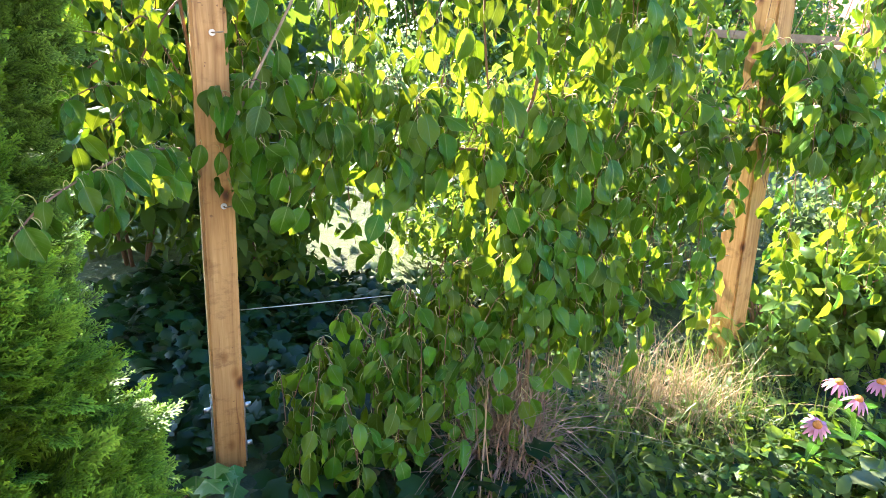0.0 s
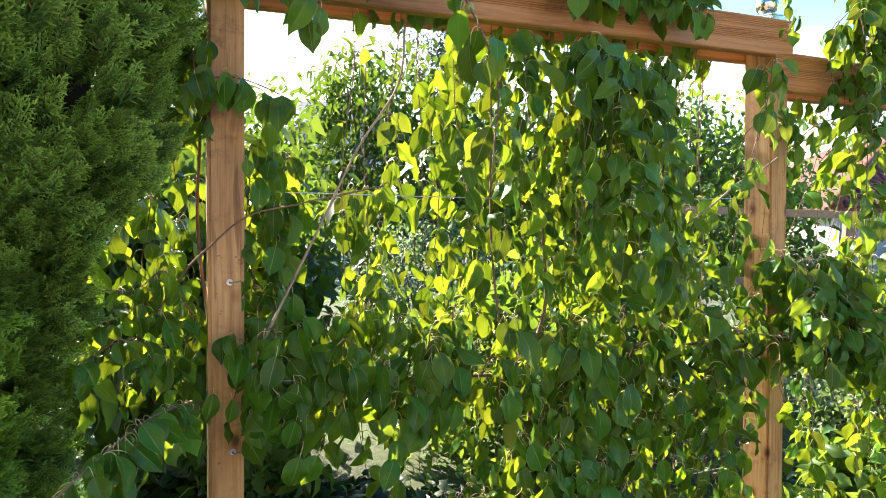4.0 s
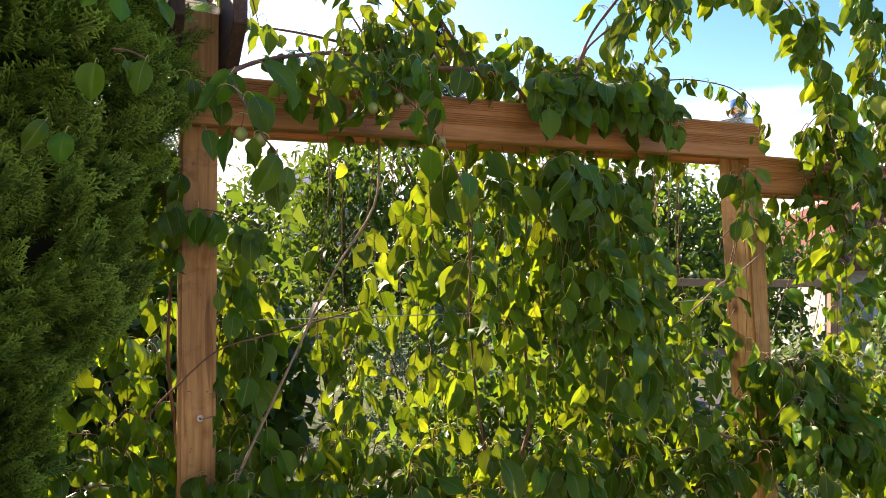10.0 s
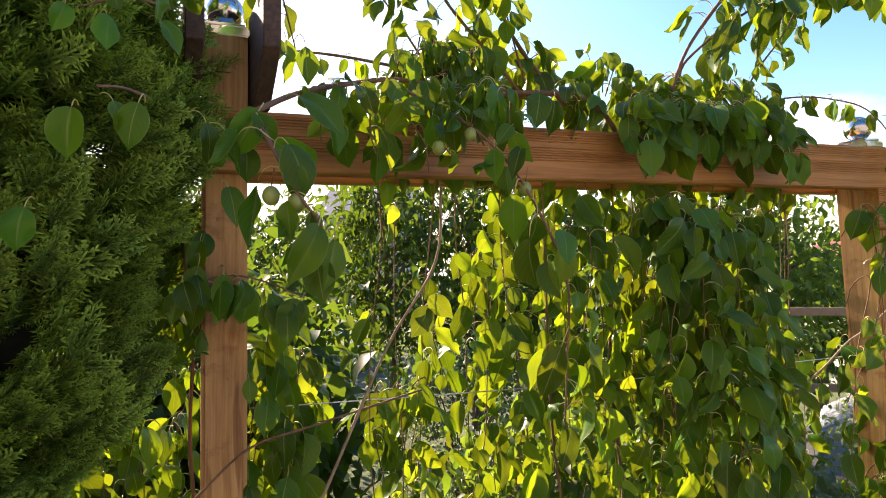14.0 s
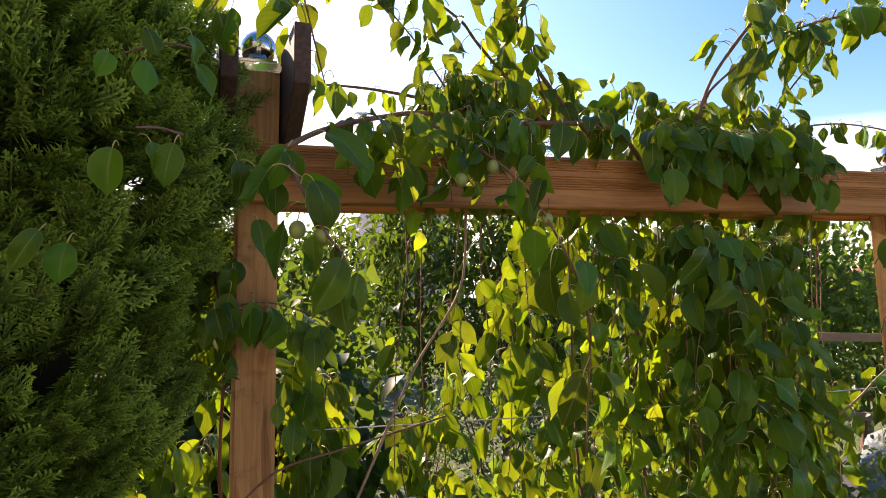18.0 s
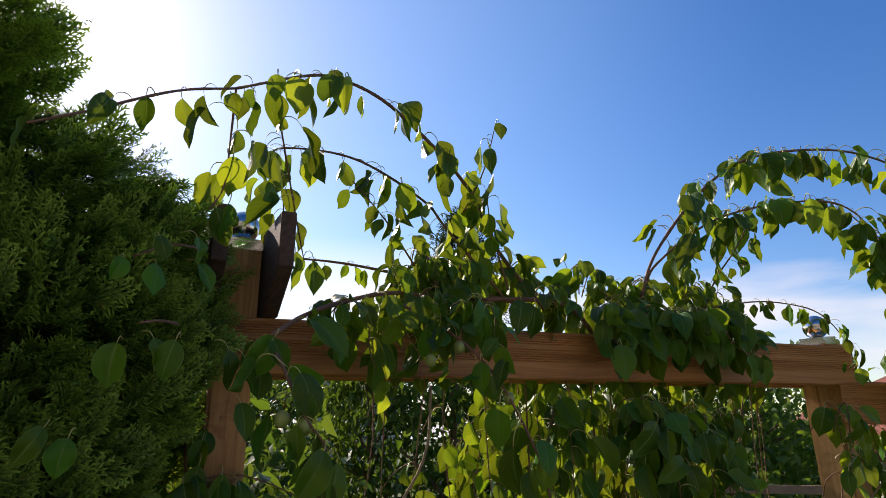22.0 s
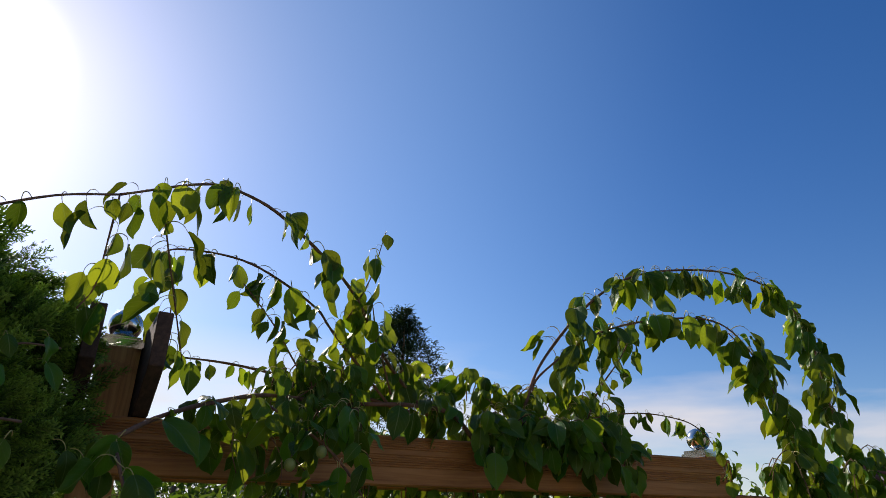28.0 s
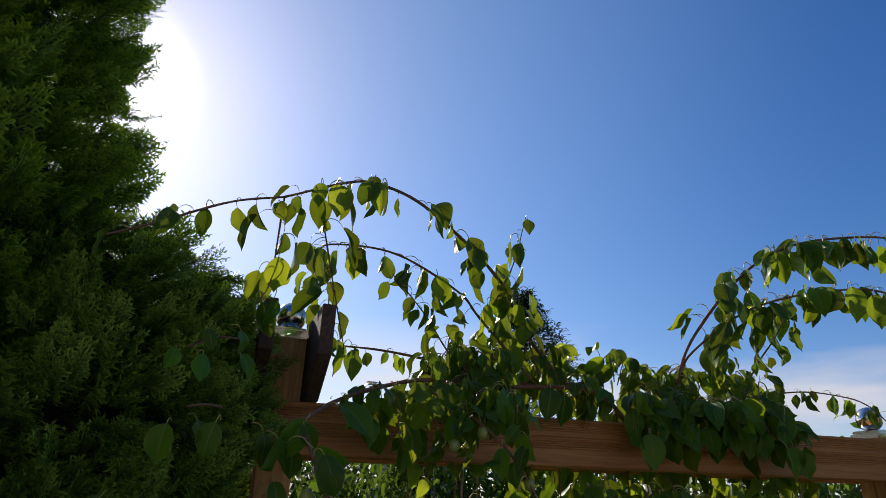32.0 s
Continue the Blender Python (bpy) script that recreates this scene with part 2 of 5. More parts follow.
def plain_mat(name, a, b, scale=8.0, rough=0.8, metal=0.0, relief=0.0, stretch=None):
    m, n, l, p = node_mat(name)
    co = n.new("ShaderNodeTexCoord").outputs["Object"]
    x, y = noise_node(n, l, co, scale, 6, 0.6, stretch), noise_node(n, l, co, scale * 7, 3, 0.6, stretch)
    f = math_node(n, l, "MULTIPLY_ADD", x.outputs["Fac"], 0.7, math_node(n, l, "MULTIPLY", y.outputs["Fac"], 0.3))
    r = ramp(n, ((0.32, a), (0.68, b)))
    l.new(f, r.inputs[0])
    l.new(r.outputs[0], p.inputs["Base Color"])
    p.inputs["Roughness"].default_value, p.inputs["Metallic"].default_value = rough, metal
    if relief:
        bump(n, l, f, 0.6, relief, p)
    return m


WOOD = wood_mat("larch_post", (0.66, 0.425, 0.185), (0.55, 0.325, 0.125), (0.37, 0.20, 0.068))
BEAM = wood_mat("larch_beam", (0.56, 0.285, 0.088), (0.45, 0.21, 0.055), (0.30, 0.125, 0.034), 0.6, False)
DARKWOOD = wood_mat("dark_rafter", (0.14, 0.085, 0.055), (0.09, 0.055, 0.04), (0.05, 0.03, 0.022), 0.75, False)
STEEL = plain_mat("polished_steel", (0.58, 0.57, 0.55), (0.66, 0.65, 0.63), 20, 0.15, 1.0)
ZINC = plain_mat("galvanised_steel", (0.55, 0.56, 0.57), (0.72, 0.73, 0.74), 60, 0.4, 0.9)
WIRE = plain_mat("wire_rope", (0.45, 0.45, 0.46), (0.65, 0.65, 0.65), 200, 0.4, 0.8)
BARK = plain_mat("cane_bark", (0.10, 0.05, 0.03), (0.26, 0.14, 0.08), 30, 0.8, 0, 0.002, (1, 1, 0.2))
GREYCANE = plain_mat("old_cane_bark", (0.20, 0.14, 0.09), (0.38, 0.28, 0.18), 30, 0.8, 0, 0.002)
LEAF = leaf_mat("vine_leaf", (0.044, 0.148, 0.010), (0.70, 0.79, 0.036), 0.34, 0.36, True, 0.42, (0.30, 0.30, 0.04), gloss=0.24, thick=0.80)
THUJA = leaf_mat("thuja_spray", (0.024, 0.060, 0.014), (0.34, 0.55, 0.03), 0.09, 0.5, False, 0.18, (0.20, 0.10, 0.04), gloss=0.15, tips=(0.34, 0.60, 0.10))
# tall thuja: sun shining through it is put into this colour
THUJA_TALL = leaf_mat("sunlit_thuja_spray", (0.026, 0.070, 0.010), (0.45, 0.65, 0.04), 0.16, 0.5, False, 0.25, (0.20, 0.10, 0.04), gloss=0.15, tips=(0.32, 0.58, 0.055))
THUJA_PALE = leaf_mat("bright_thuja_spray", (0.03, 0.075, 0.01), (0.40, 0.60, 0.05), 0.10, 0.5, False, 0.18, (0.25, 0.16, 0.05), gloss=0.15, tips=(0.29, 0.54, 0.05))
# thuja core: shade between the sprays painted as a near-black colour
THUJA_SHADE = plain_mat("thuja_shade", (0.008, 0.012, 0.005), (0.022, 0.022, 0.011), 25, 0.9)
IVY = leaf_mat("ivy_leaf", (0.014, 0.040, 0.006), (0.10, 0.20, 0.02), 0.12, 0.45, False, 0.5, gloss=0.2)
IVY_YOUNG = leaf_mat("young_ivy_leaf", (0.07, 0.19, 0.03), (0.20, 0.38, 0.03), 0.2, 0.4, True, 0.3, gloss=0.4)
GRASS = leaf_mat("grass_blade", (0.075, 0.108, 0.03), (0.30, 0.40, 0.05), 0.35, 0.5, False)
STRAW = leaf_mat("dry_stalk", (0.40, 0.27, 0.15), (0.40, 0.28, 0.14), 0.15, 0.7, False)
SHRUB = leaf_mat("shrub_leaf", (0.06, 0.11, 0.03), (0.34, 0.46, 0.04), 0.38, 0.5, False, 0.5, gloss=0.2)
PALE = leaf_mat("pale_shrub_leaf", (0.15, 0.19, 0.08), (0.30, 0.40, 0.13), 0.35, 0.5, False, 0.4)
TREE = leaf_mat("tree_leaf", (0.035, 0.075, 0.016), (0.24, 0.34, 0.03), 0.3, 0.5, False, 0.5, gloss=0.15)
CONIFER = leaf_mat("conifer_needle", (0.025, 0.05, 0.022), (0.08, 0.13, 0.02), 0.2, 0.6, False, 0.4)
FRUIT = plain_mat("kiwi_berry", (0.16, 0.22, 0.05), (0.26, 0.33, 0.09), 40, 0.4)


# ---------------------------------------------------------------- mesh helpers
def raw_mesh(name, verts, loops, totals, uvs=None, smooth=True):
    me = bpy.data.meshes.new(name)
    verts, loops, totals = np.asarray(verts, np.float32), np.asarray(loops, np.int32), np.asarray(totals, np.int32)
    me.vertices.add(len(verts))
    me.vertices.foreach_set("co", verts.ravel())
    me.loops.add(len(loops))
    me.loops.foreach_set("vertex_index", loops)
    me.polygons.add(len(totals))
    me.polygons.foreach_set("loop_start", np.concatenate(([0], np.cumsum(totals)[:-1])).astype(np.int32))
    if uvs is not None:
        me.uv_layers.new(name="UVMap").data.foreach_set("uv", np.asarray(uvs, np.float32)[loops].ravel())
    me.update(calc_edges=True)
    me.polygons.foreach_set("use_smooth", np.full(len(totals), smooth))
    return me


class Template:
    """Vertices, faces and uvs of a small piece, to be placed many times."""

    def __init__(self):
        self.v, self.f, self.uv = [], [], []

    def add(self, verts, faces, uvs):
        k = len(self.v)
        self.v += [tuple(p) for p in verts]
        self.uv += [tuple(p) for p in uvs]
        self.f += [[i + k for i in f] for f in faces]

    def done(self):
        self.V, self.UV = np.array(self.v, np.float32), np.array(self.uv, np.float32)
        self.L = np.array([i for f in self.f for i in f], np.int32)
        self.T = np.array([len(f) for f in self.f], np.int32)
        return self

    def mesh(self, name, smooth=True):
        return raw_mesh(name, self.V, self.L, self.T, self.UV, smooth)


def joined(name, templates, places, smooth=True):
    """One mesh of many placed templates; places: (template index, matrix)."""
    V, L, T, UV, k = [], [], [], [], 0
    for i, m in places:
        t = templates[i]
        a = np.array(m, np.float32)
        V.append(t.V @ a[:3, :3].T + a[:3, 3])
        L.append(t.L + k)
        T.append(t.T)
        UV.append(t.UV)
        k += len(t.V)
    return raw_mesh(name, np.concatenate(V), np.concatenate(L), np.concatenate(T), np.concatenate(UV), smooth)


def thing(name, loc, label, category, group="", kind=""):
    ob = new(name)
    ob.location = loc
    ob.empty_display_size = 0.05
    return tagged(ob, label, category, group, kind)


def part(name, data, material, parent=None, label="", m=None):
    """Links a mesh or bmesh as one object; m is its pose in the world."""
    if isinstance(data, bmesh.types.BMesh):
        bm, data = data, bpy.data.meshes.new(name)
        bm.to_mesh(data)
        bm.free()
    ob = new(name, data)
    if material and not data.materials:
        data.materials.append(material)
    ob.matrix_basis = m or Matrix()
    if parent:
        ob.parent = parent
        ob.matrix_parent_inverse = parent.matrix_basis.inverted()
    return tagged(ob, label)


def smooth_line(pts, step=4):
    """Catmull-Rom through the points."""
    p = [Vector(q) for q in pts]
    if len(p) < 3:
        return p
    p = [p[0] * 2 - p[1]] + p + [p[-1] * 2 - p[-2]]
    out = []
    for i in range(1, len(p) - 2):
        a, b, c, d = p[i - 1:i + 3]
        for k in range(step):
            t = k / step
            out.append(0.5 * (2 * b + (c - a) * t + (2 * a - 5 * b + 4 * c - d) * t * t + (3 * b - a - 3 * c + d) * t ** 3))
    return out + [p[-2]]


def tube_mesh(name, pts, r0, r1, sides=6, knots=0.0):
    V, L, T = [], [], []
    for i, p in enumerate(pts):
        d = (pts[min(i + 1, len(pts) - 1)] - pts[max(i - 1, 0)]).normalized()
        x = d.cross(Vector((0.31, 0.2, 0.93))).normalized()
        y = d.cross(x)
        r = r0 + (r1 - r0) * i / max(1, len(pts) - 1)
        r *= 1 + knots * (random.random() - 0.3)
        V += [p + (x * math.cos(a) + y * math.sin(a)) * r for a in (2 * math.pi * k / sides for k in range(sides))]
    n = len(pts)
    for i in range(n - 1):
        for k in range(sides):
            a, b = i * sides + k, i * sides + (k + 1) % sides
            L += [a, b, b + sides, a + sides]
            T.append(4)
    for ring in (list(range(sides))[::-1], list(range((n - 1) * sides, n * sides))):
        L += ring
        T.append(sides)
    return raw_mesh(name, [tuple(v) for v in V], L, T)


def box_bm(lo, hi, bevel=0.003):
    bm = bmesh.new()
    bmesh.ops.create_cube(bm, size=1)
    lo, hi = Vector(lo), Vector(hi)
    bmesh.ops.transform(bm, matrix=Matrix.Translation((lo + hi) / 2) @ Matrix.Diagonal((*(hi - lo), 1)), verts=bm.verts)
    if bevel:
        bmesh.ops.bevel(bm, geom=bm.edges[:], offset=bevel, segments=2, affect="EDGES")
    return bm


def cyl_bm(r, h, seg=16, r2=None, bevel=0.0):
    bm = bmesh.new()
    bmesh.ops.create_cone(bm, cap_ends=True, segments=seg, radius1=r, radius2=r if r2 is None else r2, depth=h)
    if bevel:
        bmesh.ops.bevel(bm, geom=[e for e in bm.edges if abs(e.verts[0].co.z - e.verts[1].co.z) < 1e-6], offset=bevel, segments=2, affect="EDGES")
    for f in bm.faces:
        f.smooth = len(f.verts) == 4
    return bm


def extrude_bm(profile, x0, x1):
    """A closed (y, z) profile drawn along x."""
    bm = bmesh.new()
    a, b = [bm.verts.new((x0, y, z)) for y, z in profile], [bm.verts.new((x1, y, z)) for y, z in profile]
    n = len(profile)
    for i in range(n):
        bm.faces.new((a[i], a[(i + 1) % n], b[(i + 1) % n], b[i]))
    bm.faces.new(a[::-1])
    bm.faces.new(b)
    bmesh.ops.recalc_face_normals(bm, faces=bm.faces[:])
    return bm


# the pergola's own frame: s along its beam, o out towards the path, z up
YAW = 25.0
ORIGIN = Vector((-0.587, 1.765, 0.0))
AX_S = Vector((math.cos(radians(YAW)), math.sin(radians(YAW)), 0))
AX_O = Vector((math.sin(radians(YAW)), -math.cos(radians(YAW)), 0))
FRAME = Matrix.Translation(ORIGIN) @ Matrix.Rotation(radians(YAW), 4, "Z")   # local x = s, local -y = o


def at(s, o, z):
    return ORIGIN + AX_S * s + AX_O * o + Vector((0, 0, z))


def in_frame(s=0, o=0, z=0, tilt=0, lean=0):
    return FRAME @ Matrix.Translation((s, -o, z)) @ Matrix.Rotation(radians(-tilt), 4, "Y") @ Matrix.Rotation(radians(lean), 4, "X")


# ---------------------------------------------------------------- ground
LANE_DROP = 1.15    # the lane beyond the garden lies lower


def ease(k):
    k = min(1.0, max(0.0, k))
    return k * k * (3 - 2 * k)


def drop(x, y):
    return LANE_DROP * ease((x - 2.8) / 1.2) * ease((y - 5.6) / 1.6)


def make_ground():
    V, F = [], []
    xs = np.concatenate((np.linspace(-60, -6, 14), np.linspace(-5, 8, 40), np.linspace(9, 60, 14)))
    ys = np.concatenate((np.linspace(-20, -1, 8), np.linspace(0, 12, 40), np.linspace(14, 90, 14)))
    for y in ys:
        for x in xs:
            h = 0.03 * noise.noise(Vector((x * 0.7, y * 0.7, 0))) + 0.012 * noise.noise(Vector((x * 4, y * 4, 3)))
            V.append((x, y, h - 0.015 - drop(x, y)))
    w = len(xs)
    for j in range(len(ys) - 1):
        for i in range(w - 1):
            F += [j * w + i, j * w + i + 1, (j + 1) * w + i + 1, (j + 1) * w + i]
    me = raw_mesh("ground", V, F, [4] * (len(F) // 4))
    m, nn, l, p = node_mat("garden_ground")
    co = nn.new("ShaderNodeTexCoord").outputs["Object"]
    a, b = noise_node(nn, l, co, 0.6, 5), noise_node(nn, l, co, 14, 6, 0.7)
    r = ramp(nn, ((0.35, (0.06, 0.065, 0.03)), (0.5, (0.10, 0.14, 0.045)), (0.66, (0.15, 0.21, 0.065))))
    l.new(a.outputs["Fac"], r.inputs[0])
    r2 = ramp(nn, ((0.3, (0.45, 0.42, 0.4)), (0.7, (1.0, 1.0, 1.0))))
    l.new(b.outputs["Fac"], r2.inputs[0])
    l.new(mix_rgb(nn, l, 1.0, r.outputs[0], r2.outputs[0], "MULTIPLY"), p.inputs["Base Color"])
    p.inputs["Roughness"].default_value = 0.95
    bump(nn, l, b.outputs["Fac"], 0.8, 0.03, p)
    return tagged(part("ground", me, m), "bare and grassy garden ground with dry patches", "ground", "", "structure")


make_ground()


# ---------------------------------------------------------------- pergola
def grooved_profile(h, t):
    """Cross-section of a beam: a flat board, two bands of fine grooves along its front (at y = -t)."""
    pts = [(0, 0.003), (-0.003, 0), (-t + 0.004, 0), (-t, 0.004)]
    for z0, k in ((0.36 * h, 6), (0.72 * h, 5)):
        for i in range(k):
            z = z0 + i * 0.0058
            pts += [(-t, z), (-t + 0.0022, z + 0.0016), (-t, z + 0.0032)]
    return pts + [(-t, h - 0.004), (-t + 0.004, h), (-0.003, h), (0, h - 0.003)]


pergola = thing("pergola", at(0, 0, 0), "honey-coloured larch pergola with grooved beams and steel ball caps", "pergola")


def ball_cap(parent, m):
    """A polished ball sunk in a square stepped cap; m puts it on a post's top centre."""
    bm = box_bm((-0.0475, -0.0475, -0.018), (0.0475, 0.0475, 0.000), 0.003)
    cap = part("post_cap", bm, STEEL, parent, "polished stainless steel ball cap", m)
    part("cap_step", box_bm((-0.043, -0.043, 0.0), (0.043, 0.043, 0.010), 0.004), STEEL, cap, "", m)
    bm = bmesh.new()
    bmesh.ops.create_uvsphere(bm, u_segments=32, v_segments=20, radius=0.039)
    for f in bm.faces:
        f.smooth = True
    part("ball", bm, STEEL, cap, "mirror-polished ball", m @ Matrix.Translation((0, 0, 0.045)))


def post(s0, lean, height, wide=0.094, twist=0.0):
    """A square post, its grain along local x; s0: middle of its foot, lean: degrees from upright along the beam."""
    m = in_frame(s0, -wide / 2, 0.005) @ Matrix.Rotation(radians(lean), 4, "Y") @ Matrix.Rotation(radians(twist), 4, "Z")
    up = m @ Matrix.Rotation(radians(-90), 4, "Y")
    ob = part("post", box_bm((0, -wide / 2, -wide / 2), (height, wide / 2, wide / 2), 0.008), WOOD, pergola, "square larch post with dark knots", up)
    return ob, m


left_post, LM = post(-0.011, 0.0, 2.335, 0.089)
right_post, RM = post(2.055, -5.1, 2.215, 0.108, 10.0)
ball_cap(left_post, LM @ Matrix.Translation((0, 0, 2.335)))
ball_cap(right_post, RM @ Matrix.Translation((0, 0, 2.225)))

# steel shoe plates with bolts at the foot of the left post
for side in (-1, 1):
    sh = part("post_shoe", box_bm((-0.0025, -0.028, 0.02), (0.0025, 0.028, 0.25), 0.001), ZINC, left_post, "galvanised steel shoe plate", LM @ Matrix.Translation((side * 0.0475, 0, 0)))
    for z in (0.07, 0.21):
        part("bolt", cyl_bm(0.008, 0.022, 6), ZINC, sh, "", LM @ Matrix.Translation((side * 0.058, 0.0, z)) @ Matrix.Rotation(radians(90), 4, "Y"))


def eye_screw(parent, z, s):
    m = in_frame(s, 0.002, z) @ Matrix.Rotation(radians(90), 4, "X")
    bm = cyl_bm(0.0085, 0.003, 20, None, 0.0008)
    w = part("washer", bm, ZINC, parent, "pale steel washer with a wire hook", m)
    pts = smooth_line([(0, 0, 0), (0, 0, 0.012), (0.006, 0.001, 0.016), (0.02, 0.003, 0.014), (0.027, 0.004, 0.010)])
    part("hook", tube_mesh("hook", pts, 0.0022, 0.0018), GREYCANE, w, "", m)


KNOT = plain_mat("knot_wood", (0.20, 0.10, 0.045), (0.36, 0.20, 0.09), 60, 0.7)


def knot(s, z, wide, tall, seed):
    """A knot in the post's front face: an uneven lens, a hair proud of the wood."""
    rng = random.Random(seed)
    bm = bmesh.new()
    mid = bm.verts.new((0, 0.0009, 0))
    n = 12
    ring = []
    for i in range(n):
        a, k = 2 * math.pi * i / n, rng.uniform(0.6, 1.2)
        ring.append(bm.verts.new((wide * k * math.cos(a), -0.0006, tall * k * math.sin(a))))
    for i in range(n):
        bm.faces.new((mid, ring[(i + 1) % n], ring[i]))
    part("knot", bm, KNOT, left_post, "dark knot", in_frame(s, 0.0, z) @ Matrix.Rotation(math.pi, 4, "Z"))


for i, (s, z, w, h) in enumerate(((-0.023, 1.948, 0.008, 0.010), (-0.018, 1.752, 0.007, 0.005), (-0.004, 1.627, 0.004, 0.006), (-0.030, 1.390, 0.011, 0.003), (-0.024, 1.385, 0.004, 0.003), (0.012, 1.386, 0.005, 0.004), (0.021, 1.379, 0.006, 0.004), (0.027, 1.37, 0.004, 0.005), (-0.037, 1.293, 0.004, 0.005), (-0.024, 1.248, 0.004, 0.004), (-0.026, 1.240, 0.003, 0.005), (-0.025, 1.170, 0.003, 0.006), (-0.039, 1.109, 0.0025, 0.004), (-0.033, 1.003, 0.009, 0.005), (-0.030, 0.845, 0.009, 0.007), (0.02, 0.72, 0.004, 0.004), (0.008, 0.44, 0.005, 0.004), (0.005, 0.26, 0.006, 0.003), (0.012, 0.18, 0.008, 0.0025))):
    knot(s, z, w, h, i)
eye_screw(left_post, 1.322, -0.004)
eye_screw(left_post, 0.872, 0.004)

# beams: a board before and one behind the posts
TILT_B = math.degrees(math.atan2(0.033, 1.92))
for o, nm in ((0.004, "front"), (-0.142, "rear")):
    bm = extrude_bm(grooved_profile(0.122, 0.045), -0.048, 1.878)
    part("beam", bm, BEAM, pergola, "grooved larch beam board", in_frame(0, o, 2.038, TILT_B))
for o, start in ((0.004, 1.80), (-0.140, 1.95)):
    bm = extrude_bm(grooved_profile(0.132, 0.045), start, 4.0)
    part("beam", bm, BEAM, pergola, "grooved larch beam board", in_frame(0, o, 1.942, 0.3))


def rafter(s0):
    """A dark rafter beside the post, its nose cut off on a slant below."""
    prof = [(-0.182, 0.205), (-0.182, 0.088), (-0.05, 0.0), (0.95, 0.0), (0.95, 0.205)]
    bm = bmesh.new()
    a, b = [bm.verts.new((-0.014, y, z)) for y, z in prof], [bm.verts.new((0.018, y, z)) for y, z in prof]
    for i in range(5):
        bm.faces.new((a[i], a[(i + 1) % 5], b[(i + 1) % 5], b[i]))
    bm.faces.new(a[::-1])
    bm.faces.new(b)
    bmesh.ops.recalc_face_normals(bm, faces=bm.faces[:])
    bmesh.ops.bevel(bm, geom=bm.edges[:], offset=0.002, segments=1, affect="EDGES")
    bmesh.ops.transform(bm, matrix=Matrix.Rotation(radians(-90), 4, "Z"), verts=bm.verts)
    part("rafter", bm, DARKWOOD, pergola, "dark rafter with a slanted nose", in_frame(s0, 0, 2.163) @ Matrix.Rotation(radians(93), 4, "Z"))


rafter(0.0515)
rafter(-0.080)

# trellis wires between the posts
for z in (0.538, 1.037, 1.555):
    pts = [at(0.04 + (1.87 + (1.6 - z) * 0.09) * k / 12, -0.045, z + 0.02 * k / 12 - 0.012 * math.sin(math.pi * k / 12)) for k in range(13)]
    part("wire", tube_mesh("wire", pts, 0.0016, 0.0016), WIRE, pergola, "thin grey trellis wire")


# ---------------------------------------------------------------- leaf templates
def vine_leaf(seed, droop=False):
    """An ovate blade with a drawn-out tip, hanging from a stalk that arches over; the origin is where the stalk joins the cane."""
    rng = random.Random(seed)
    t = Template()
    ln, wd = 0.080 * rng.uniform(0.86, 1.14), 0.0232 * rng.uniform(0.84, 1.14)
    pet = rng.uniform(0.030, 0.050)
    e0, e1 = radians(rng.uniform(10, 55)), radians(rng.uniform(-75, -45))
    a1 = radians(rng.uniform(-118, -72))
    fold, wave, twist = rng.uniform(0.15, 0.75), rng.uniform(0.0018, 0.0058), rng.uniform(-0.6, 0.6)
    curl, bulge = rng.uniform(-1.0, 1.5), rng.uniform(8, 18)
    if droop:
        pet, e0, e1 = rng.uniform(0.030, 0.066), radians(rng.uniform(20, 70)), radians(rng.uniform(-95, -70))
        a1, fold, curl = radians(rng.uniform(-112, -76)), rng.uniform(0.3, 1.1), rng.uniform(-1.4, 1.9)
    # stalk: three-sided, up and over
    n, p, V, ring = 7, Vector((0, 0, 0)), [], 0.0012
    for i in range(n):
        V += [p + Vector((0, ring * math.cos(a), ring * math.sin(a))) for a in (0, 2.1, 4.2)]
        if i < n - 1:
            k = (i + 0.5) / (n - 1)
            e = e0 + (e1 - e0) * k * k * (3 - 2 * k)
            p = p + Vector((math.cos(e), 0, math.sin(e))) * (pet / (n - 1))
    t.add(V, [[i * 3 + k, i * 3 + (k + 1) % 3, i * 3 + 3 + (k + 1) % 3, i * 3 + 3 + k] for i in range(n - 1) for k in range(3)], [(2, 0)] * len(V))
    n, pos, V, UV = 13, p.copy(), [], []
    phase, freq = rng.uniform(0, 6.283), rng.uniform(6.5, 12.0)
    for i in range(n + 1):
        k = i / n
        bend = min(1, k * 1.8)
        ang = e1 + (a1 - e1) * bend * bend * (3 - 2 * bend) + curl * max(0, k - 0.6) ** 1.3 * 2.0
        d, nrm = Vector((math.cos(ang), 0, math.sin(ang))), Vector((-math.sin(ang), 0, math.cos(ang)))
        w = wd * max(0.015, math.sin(math.pi * min(1, k + 0.012) ** 0.80)) ** 0.75 * (1 - 0.45 * max(0, (k - 0.72) / 0.28))
        for j in range(-3, 4):
            y = w * j / 3
            lift = fold * abs(y) - bulge * y * y + wave * math.sin(k * freq + phase + (1.7 if j > 0 else 0)) * (j / 3) ** 2 * min(1, w / wd)
            V.append(pos + Vector((0, y * math.cos(twist * k), 0)) + nrm * (lift + y * math.sin(twist * k)))
            UV.append((0.5 + j / 6, k))
        pos = pos + d * (ln / n)
    F = [[i * 7 + j, i * 7 + j + 1, i * 7 + j + 8, i * 7 + j + 7] for i in range(n) for j in range(6)]
    t.add(V, F, UV)
    return t.done()


